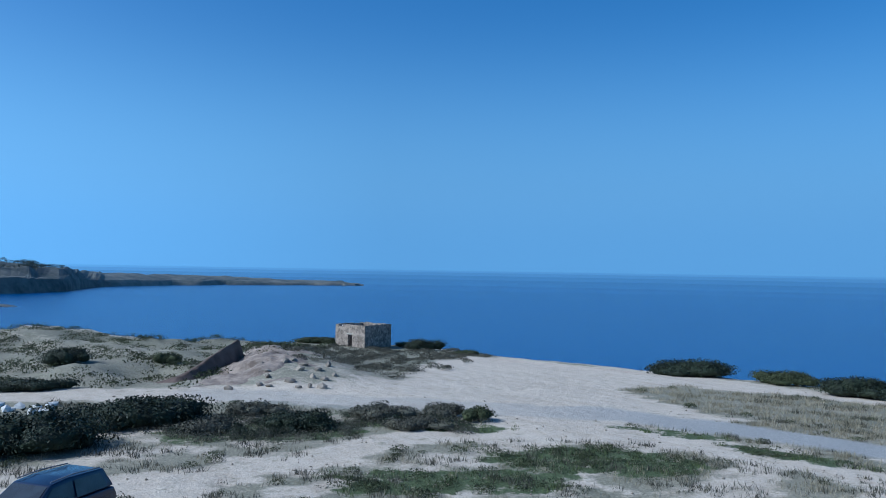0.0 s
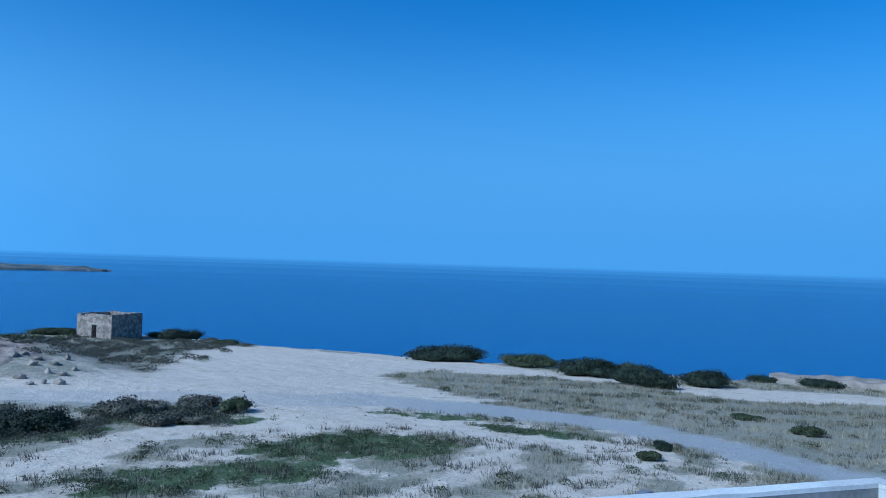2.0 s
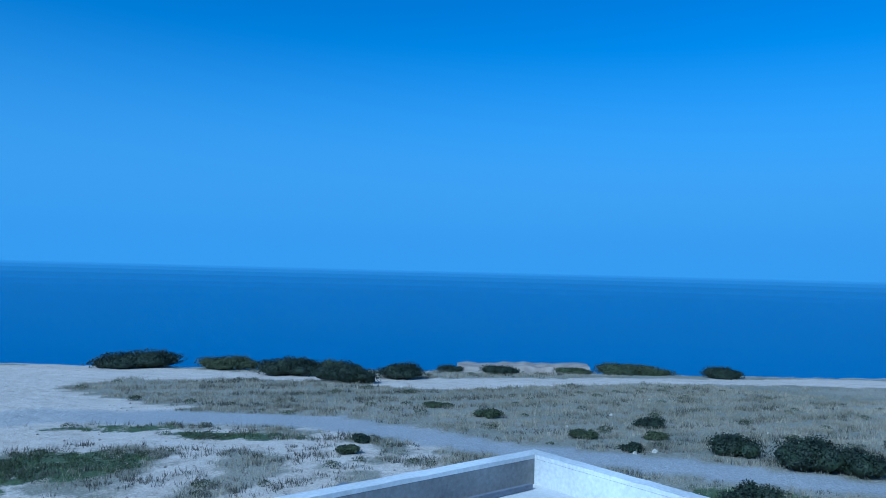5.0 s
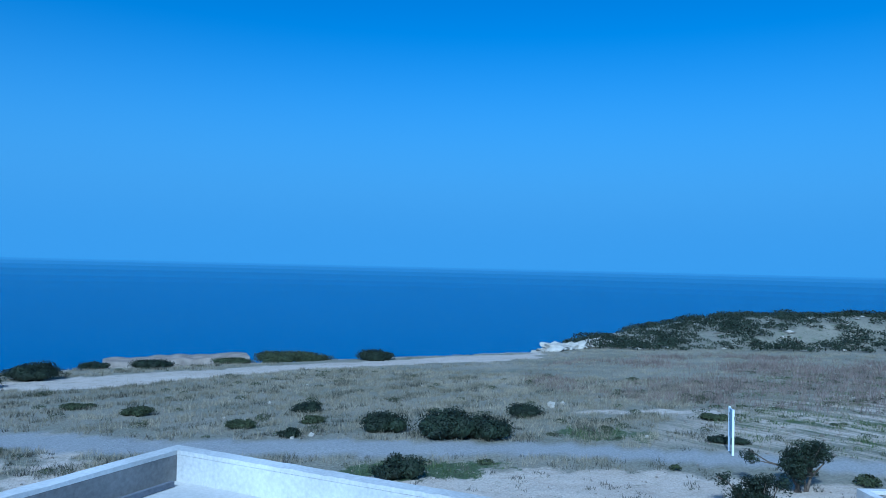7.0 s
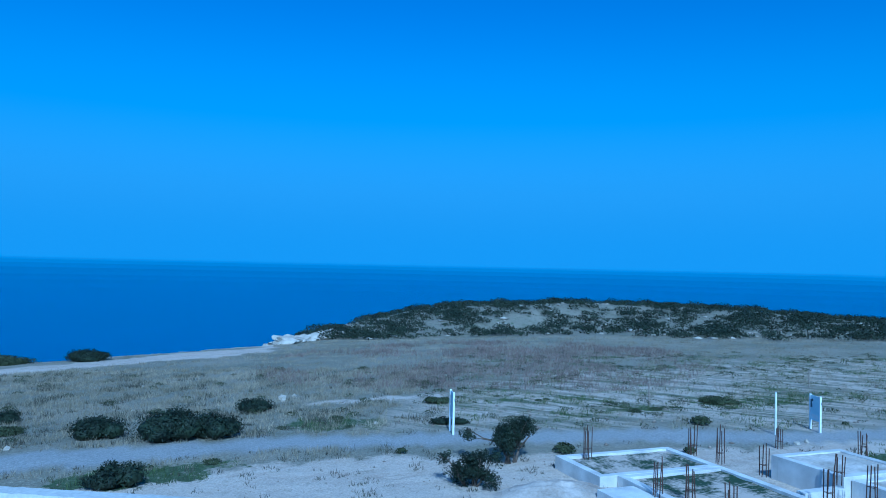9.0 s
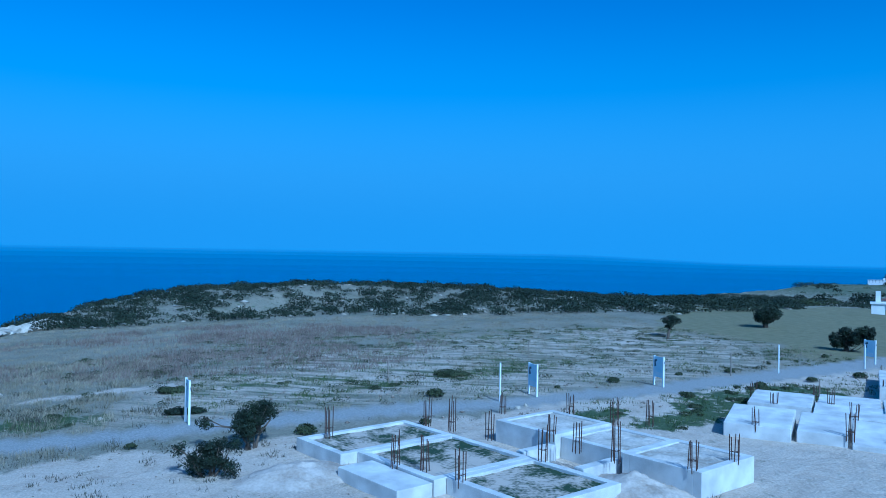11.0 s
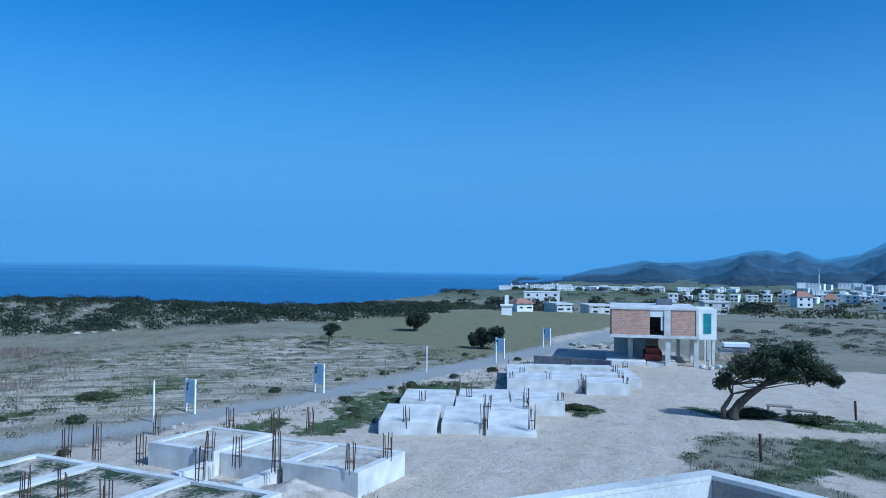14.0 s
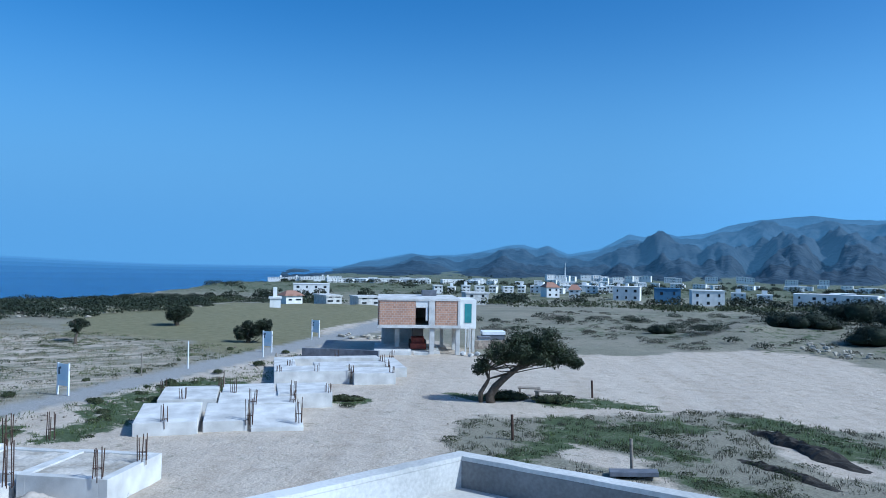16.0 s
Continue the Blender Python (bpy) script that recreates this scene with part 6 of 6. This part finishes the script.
def plain_region(r, n):
    b, d = np.radians(r.uniform(-128, -186, n)), 120 * np.exp(r.uniform(0, 2.6, n))
    return -np.sin(b) * d, np.cos(b) * d


def on_plain(x, y, r):
    s, v = SX * x + SY * y, SY * x - SX * y
    return (inside(x, y, MEADOW) < 0) & (s < shore(v) - 3) & (wave(x, y, 55, 61) + 0.35 * r.normal(size=len(x)) > 0.12) & (near_line(x, y, ROAD) < -2)


scatter("plain_scrub", 5, 2600, plain_region, lambda x, y, r: on_plain(x, y, r) & (np.hypot(x, y) > 150), 2.0, 1.1, 50000, 0.3, "scrub", "scattered scrub and small trees on the plain")
scatter("plain_trees", 6, 1200, plain_region, lambda x, y, r: on_plain(x, y, r) & (np.hypot(x, y) > 240), 2.6, 2.4, 54000, 0.45, "dark_leaf", "dark garden trees among the town houses")


def tufts(name, seed, n, region, keep, tall, material, label, blades=12, spread=0.16, width=0.008):
    """Tufts of upright grass blades."""
    r = np.random.RandomState(seed)
    x, y = region(r, n)
    ok = keep(x, y, r)
    x, y = x[ok], y[ok]
    z = land(x, y)
    k = len(x)
    h = tall * r.uniform(0.4, 1.3, (k, blades))
    a = r.uniform(0, 6.283, (k, blades))
    off = spread * np.sqrt(r.uniform(0, 1, (k, blades)))
    bx, by = x[:, None] + off * np.cos(a), y[:, None] + off * np.sin(a)
    la, lean = r.uniform(0, 6.283, (k, blades)), r.uniform(0.05, 0.95, (k, blades)) * h
    wa = r.uniform(0, 6.283, (k, blades))
    ww = width * (1 + np.hypot(x, y)[:, None] / 60)
    zz = np.broadcast_to(z[:, None], h.shape)
    p0 = np.stack([bx - ww * np.cos(wa), by - ww * np.sin(wa), zz - 0.03], -1)
    p1 = np.stack([bx + ww * np.cos(wa), by + ww * np.sin(wa), zz - 0.03], -1)
    p2 = np.stack([bx + lean * np.cos(la), by + lean * np.sin(la), zz + h], -1)
    v = np.stack([p0, p1, p2], 2).reshape(-1, 3)
    return tagged(mesh_of(name, v, np.arange(len(v)).reshape(-1, 3), material), label, "grass", kind="stuff")


def rect(x0, x1, y0, y1):
    return lambda r, n: (r.uniform(x0, x1, n), r.uniform(y0, y1, n))


def dry_here(limit=0.35):
    def keep(x, y, r):
        s, g, rd, m = cover(x, y)
        v = SY * x - SX * y
        return (s < limit) & (rd < 0.05) & (SX * x + SY * y < shore(v) - 1) & (wave(x, y, 5, 71) + 0.4 * r.normal(size=len(x)) > -0.15)
    return keep


def green_here(x, y, r):
    s, g, rd, m = cover(x, y)
    return (g > 0.3) & (rd < 0.05)


tufts("dry_grass", 1, 19000, rect(10, 62, 6, 66), dry_here(), 0.24, "straw", "pale dry grass between road and cliff", spread=0.34)
tufts("dry_grass", 2, 6000, rect(-22, 24, 18, 46), dry_here(0.5), 0.16, "straw", "dry grass tufts before the house", spread=0.22)
tufts("dry_grass", 3, 16000, rect(36, 110, -45, 40), dry_here(), 0.17, "straw", "thin dry grass over the open field", spread=0.4)
tufts("grey_weed", 4, 9000, rect(-22, 24, 20, 46), lambda x, y, r: (cover(x, y)[0] < 0.8) & (cover(x, y)[2] < 0.05) & (wave(x, y, 4, 73) + 0.2 * r.normal(size=len(x)) > 0.3), 0.22, "grey_leaf", "grey-green weeds along the tracks", spread=0.24, width=0.01)
tufts("grey_weed", 5, 9000, rect(22, 60, 4, 62), lambda x, y, r: dry_here()(x, y, r) & (wave(x, y, 6, 74) > 0.25), 0.26, "grey_leaf", "grey-green weeds in the dry grass", spread=0.3, width=0.011)
tufts("green_grass", 6, 33000, rect(-6, 60, -46, 42), lambda x, y, r: green_here(x, y, r) & (wave(x, y, 2.2, 77) + 0.4 * r.normal(size=len(x)) > 0.05), 0.17, "blade", "fresh green grass patches", spread=0.22, width=0.01)
tufts("field_weed", 7, 9000, rect(36, 75, -45, 4), lambda x, y, r: (wave(x, y, 7, 75) + 0.3 * r.normal(size=len(x)) > 0.3) & (cover(x, y)[2] < 0.05), 0.12, "blade", "low green weeds in stony ground", spread=0.35, width=0.011)
tufts("track_weed", 8, 6000, rect(14, 40, -16, 30), lambda x, y, r: (wave(x, y, 3, 76) + 0.2 * r.normal(size=len(x)) > 0.35) & (cover(x, y)[2] < 0.05) & (np.hypot(x - 27, y + 8) > 7), 0.13, "grey_leaf", "sparse weeds on the pale track", spread=0.2, width=0.01)
tufts("yard_weed", 9, 7000, rect(-12, 24, -46, -20), lambda x, y, r: (cover(x, y)[0] < 0.4) & (wave(x, y, 3, 78) + 0.3 * r.normal(size=len(x)) > 0.1), 0.16, "grey_leaf", "grey weeds at the yard edge", spread=0.22, width=0.009)


M["stalk"] = matte("dry_stalk", (0.12, 0.092, 0.078), (0.24, 0.19, 0.16), 0.4, fine=5, random_tint=0.35, bump=0.0)
tufts("dry_weed", 10, 8000, rect(48, 98, -18, 24), lambda x, y, r: (cover(x, y)[2] < 0.05) & (wave(x, y, 26, 79) + 0.25 * r.normal(size=len(x)) > 0.0) & (np.hypot(x - 72, (y - 3) * 1.3) < 26), 0.42, "stalk", "tall brown dead weeds in the open field", blades=7, spread=0.4, width=0.01)


def shore_region(r, n):
    b, d = np.radians(r.uniform(-120, -137, n)), r.uniform(150, 270, n)
    return -np.sin(b) * d, np.cos(b) * d


scatter("shore_scrub", 7, 700, shore_region, lambda x, y, r: (inside(x, y, MEADOW) < -1) & (SX * x + SY * y < shore(SY * x - SX * y) - 2) & (wave(x, y, 26, 62) + 0.3 * r.normal(size=len(x)) > 0.0), 1.8, 0.9, 16000, 0.24, "hill_leaf", "dark scrub on low mounds beyond the meadow")


def verge_bushes(seed, n, region, keep, label, leaf, r0, h0, count, size):
    return scatter("verge_scrub", seed, n, region, keep, r0, h0, count, size, leaf, label)


verge_bushes(21, 900, rect(-20, 22, 20, 44), lambda x, y, r: (cover(x, y)[0] < 0.6) & (cover(x, y)[2] < 0.02) & (wave(x, y, 5, 81) + 0.3 * r.normal(size=len(x)) > 0.35), "small dark weeds before the house", "scrub", 0.28, 0.15, 12000, 0.035)
verge_bushes(22, 1300, rect(14, 62, 4, 66), lambda x, y, r: dry_here(0.3)(x, y, r) & (wave(x, y, 5, 82) + 0.3 * r.normal(size=len(x)) > 0.4), "small tussocks in the dry grass", "scrub", 0.3, 0.2, 16000, 0.04)
verge_bushes(23, 260, rect(30, 62, -46, 8), lambda x, y, r: (np.abs(near_line(x, y, ROAD) + 1.0) < 1.0) & (wave(x, y, 5, 83) > 0.0), "low weeds along the road verge", "scrub", 0.3, 0.26, 6000, 0.06)

verge_bushes(24, 700, rect(2, 52, -118, -70), lambda x, y, r: (cover(x, y)[0] < 0.4) & (wave(x, y, 9, 84) + 0.3 * r.normal(size=len(x)) > 0.15), "grey-green scrub on the bank behind the yard", "grey_leaf", 0.6, 0.26, 28000, 0.07)
verge_bushes(25, 160, rect(2, 52, -118, -74), lambda x, y, r: (cover(x, y)[0] < 0.4) & (wave(x, y, 14, 85) + 0.3 * r.normal(size=len(x)) > 0.35), "dark scrub on the bank behind the yard", "dark_leaf", 0.9, 0.6, 14000, 0.09)
verge_bushes(26, 900, rect(2, 22, -42, -22), lambda x, y, r: (cover(x, y)[0] < 0.5) & (wave(x, y, 4, 86) + 0.3 * r.normal(size=len(x)) > 0.2), "small weeds at the yard edge", "scrub", 0.3, 0.12, 15000, 0.034)

verge_bushes(27, 1700, rect(-5, 16, 25, 36), lambda x, y, r: (cover(x, y)[1] > 0.2) & (wave(x, y, 3, 87) + 0.4 * r.normal(size=len(x)) > 0.0), "dark weeds growing in the grass patch", "scrub", 0.26, 0.13, 18000, 0.032)
verge_bushes(28, 900, rect(22, 45, -36, 18), lambda x, y, r: (cover(x, y)[1] > 0.2) & (cover(x, y)[2] < 0.05) & (wave(x, y, 3, 88) + 0.4 * r.normal(size=len(x)) > 0.1), "dark weeds growing in green verges", "scrub", 0.26, 0.12, 11000, 0.036)
verge_bushes(29, 1500, rect(38, 78, -44, 6), lambda x, y, r: (cover(x, y)[2] < 0.05) & (wave(x, y, 8, 89) + 0.35 * r.normal(size=len(x)) > 0.25), "low green weeds between stony rows", "scrub", 0.34, 0.13, 22000, 0.05)
verge_bushes(41, 1500, rect(-14, 3, 31, 43), lambda x, y, r: (np.maximum(blob(x, y, -9, 36.5, 5.5, 3.2, 5), blob(x, y, -1.5, 39, 4.2, 2.0, -20)) + 0.3 * wave(x, y, 3, 96) > 0.1) & (cover(x, y)[2] < 0.05), "grey scrub in a band beside the track", "grey_leaf", 0.4, 0.2, 26000, 0.04)
verge_bushes(42, 420, rect(-14, 3, 31, 43), lambda x, y, r: (np.maximum(blob(x, y, -9, 36.5, 5.5, 3.2, 5), blob(x, y, -1.5, 39, 4.2, 2.0, -20)) + 0.3 * wave(x, y, 2.5, 97) > 0.3), "dark low scrub beside the track", "dark_leaf", 0.36, 0.28, 10000, 0.045)
verge_bushes(43, 1000, rect(-20, 6, 56, 88), lambda x, y, r: (cover(x, y)[0] < 0.75) & (wave(x, y, 7, 98) + 0.3 * r.normal(size=len(x)) > 0.0), "low grey scrub round the old hut", "grey_leaf", 0.6, 0.24, 28000, 0.07)


def loose_stones(seed, n, region, keep, lo, hi, label):
    """Small stones and clods strewn over the ground."""
    r = np.random.RandomState(seed)
    x, y = region(r, n)
    ok = keep(x, y, r)
    x, y = x[ok], y[ok]
    s = r.uniform(lo, hi, len(x)) * r.uniform(0.5, 1, len(x))
    base = np.array([(1, 0, 0), (0, 1, 0), (-1, 0, 0), (0, -1, 0), (0, 0, 0.7), (0, 0, -0.5)])
    tri = np.array([(0, 1, 4), (1, 2, 4), (2, 3, 4), (3, 0, 4), (1, 0, 5), (2, 1, 5), (3, 2, 5), (0, 3, 5)])
    v = base[None] * s[:, None, None] * r.uniform(0.6, 1.4, (len(x), 6, 3)) + np.stack([x, y, land(x, y) + 0.02], -1)[:, None]
    f = tri[None] + 6 * np.arange(len(x))[:, None, None]
    return tagged(mesh_of("loose_stones", v.reshape(-1, 3), f.reshape(-1, 3), "stone"), label, "stones", kind="stuff")


loose_stones(31, 1800, rect(-22, 24, 18, 47), lambda x, y, r: (cover(x, y)[2] < 0.05) & (wave(x, y, 5, 91) > 0.1), 0.03, 0.085, "small dull stones strewn before the house")
loose_stones(32, 1500, rect(10, 62, 2, 66), lambda x, y, r: (cover(x, y)[2] < 0.05) & (wave(x, y, 7, 92) > 0.2), 0.03, 0.09, "small dull stones strewn in dry grass")
loose_stones(33, 3600, rect(34, 78, -46, 6), lambda x, y, r: (cover(x, y)[2] < 0.05) & (wave(x, y, 6, 93) > 0.1), 0.05, 0.15, "pale stones strewn over the stony field")
loose_stones(34, 900, rect(2, 30, -45, -20), lambda x, y, r: (cover(x, y)[0] < 0.95) & (wave(x, y, 5, 94) > 0.1), 0.025, 0.08, "small dull stones at the yard edge")
loose_stones(35, 700, rect(18, 36, -4, 22), lambda x, y, r: (cover(x, y)[2] < 0.05) & (wave(x, y, 4, 95) > 0.2), 0.025, 0.07, "small dull stones on the track")


def mound(x, y, turn, half_long, half_wide, tall, material, label, seed):
    """A heap of tipped sand or rubble."""
    n = 36
    a = radians(turn)
    uu, ww = np.meshgrid(np.linspace(-1, 1, n + 1), np.linspace(-1, 1, n + 1))
    px = x + uu * half_long * math.cos(a) - ww * half_wide * math.sin(a)
    py = y + uu * half_long * math.sin(a) + ww * half_wide * math.cos(a)
    rim = np.clip(1 - np.hypot(uu, ww), 0, 1)
    lump = 0.22 * wave(px, py, 1.6, seed) + 0.12 * wave(px, py, 0.5, seed + 1)
    pz = land(px, py) - 0.05 + tall * rim ** 1.1 * (1 + lump) + 0.04 * (lump > 0) * lump
    i = np.arange((n + 1) ** 2).reshape(n + 1, n + 1)
    f = np.stack([i[:-1, :-1], i[:-1, 1:], i[1:, 1:], i[1:, :-1]], -1).reshape(-1, 4)
    return tagged(mesh_of("sand_mound", np.stack([px, py, pz], -1).reshape(-1, 3), f, material, smooth=True), label, "earth heap")


M["tipped"] = matte("tipped_sand", (0.30, 0.255, 0.205), (0.56, 0.50, 0.43), 1.2, fine=9, bump=0.6, distance=0.05)
p = fa.put(6.2, -5.0)
mound(p.x, p.y, math.degrees(math.atan2(0.445, 0.895)), 2.6, 1.9, 0.6, "tipped", "pale sand heap banked against a plinth wall", 201)
mound(26.4, -1.7, -64, 2.6, 1.7, 0.55, "tipped", "low pale rubble heap beside a foundation", 203)
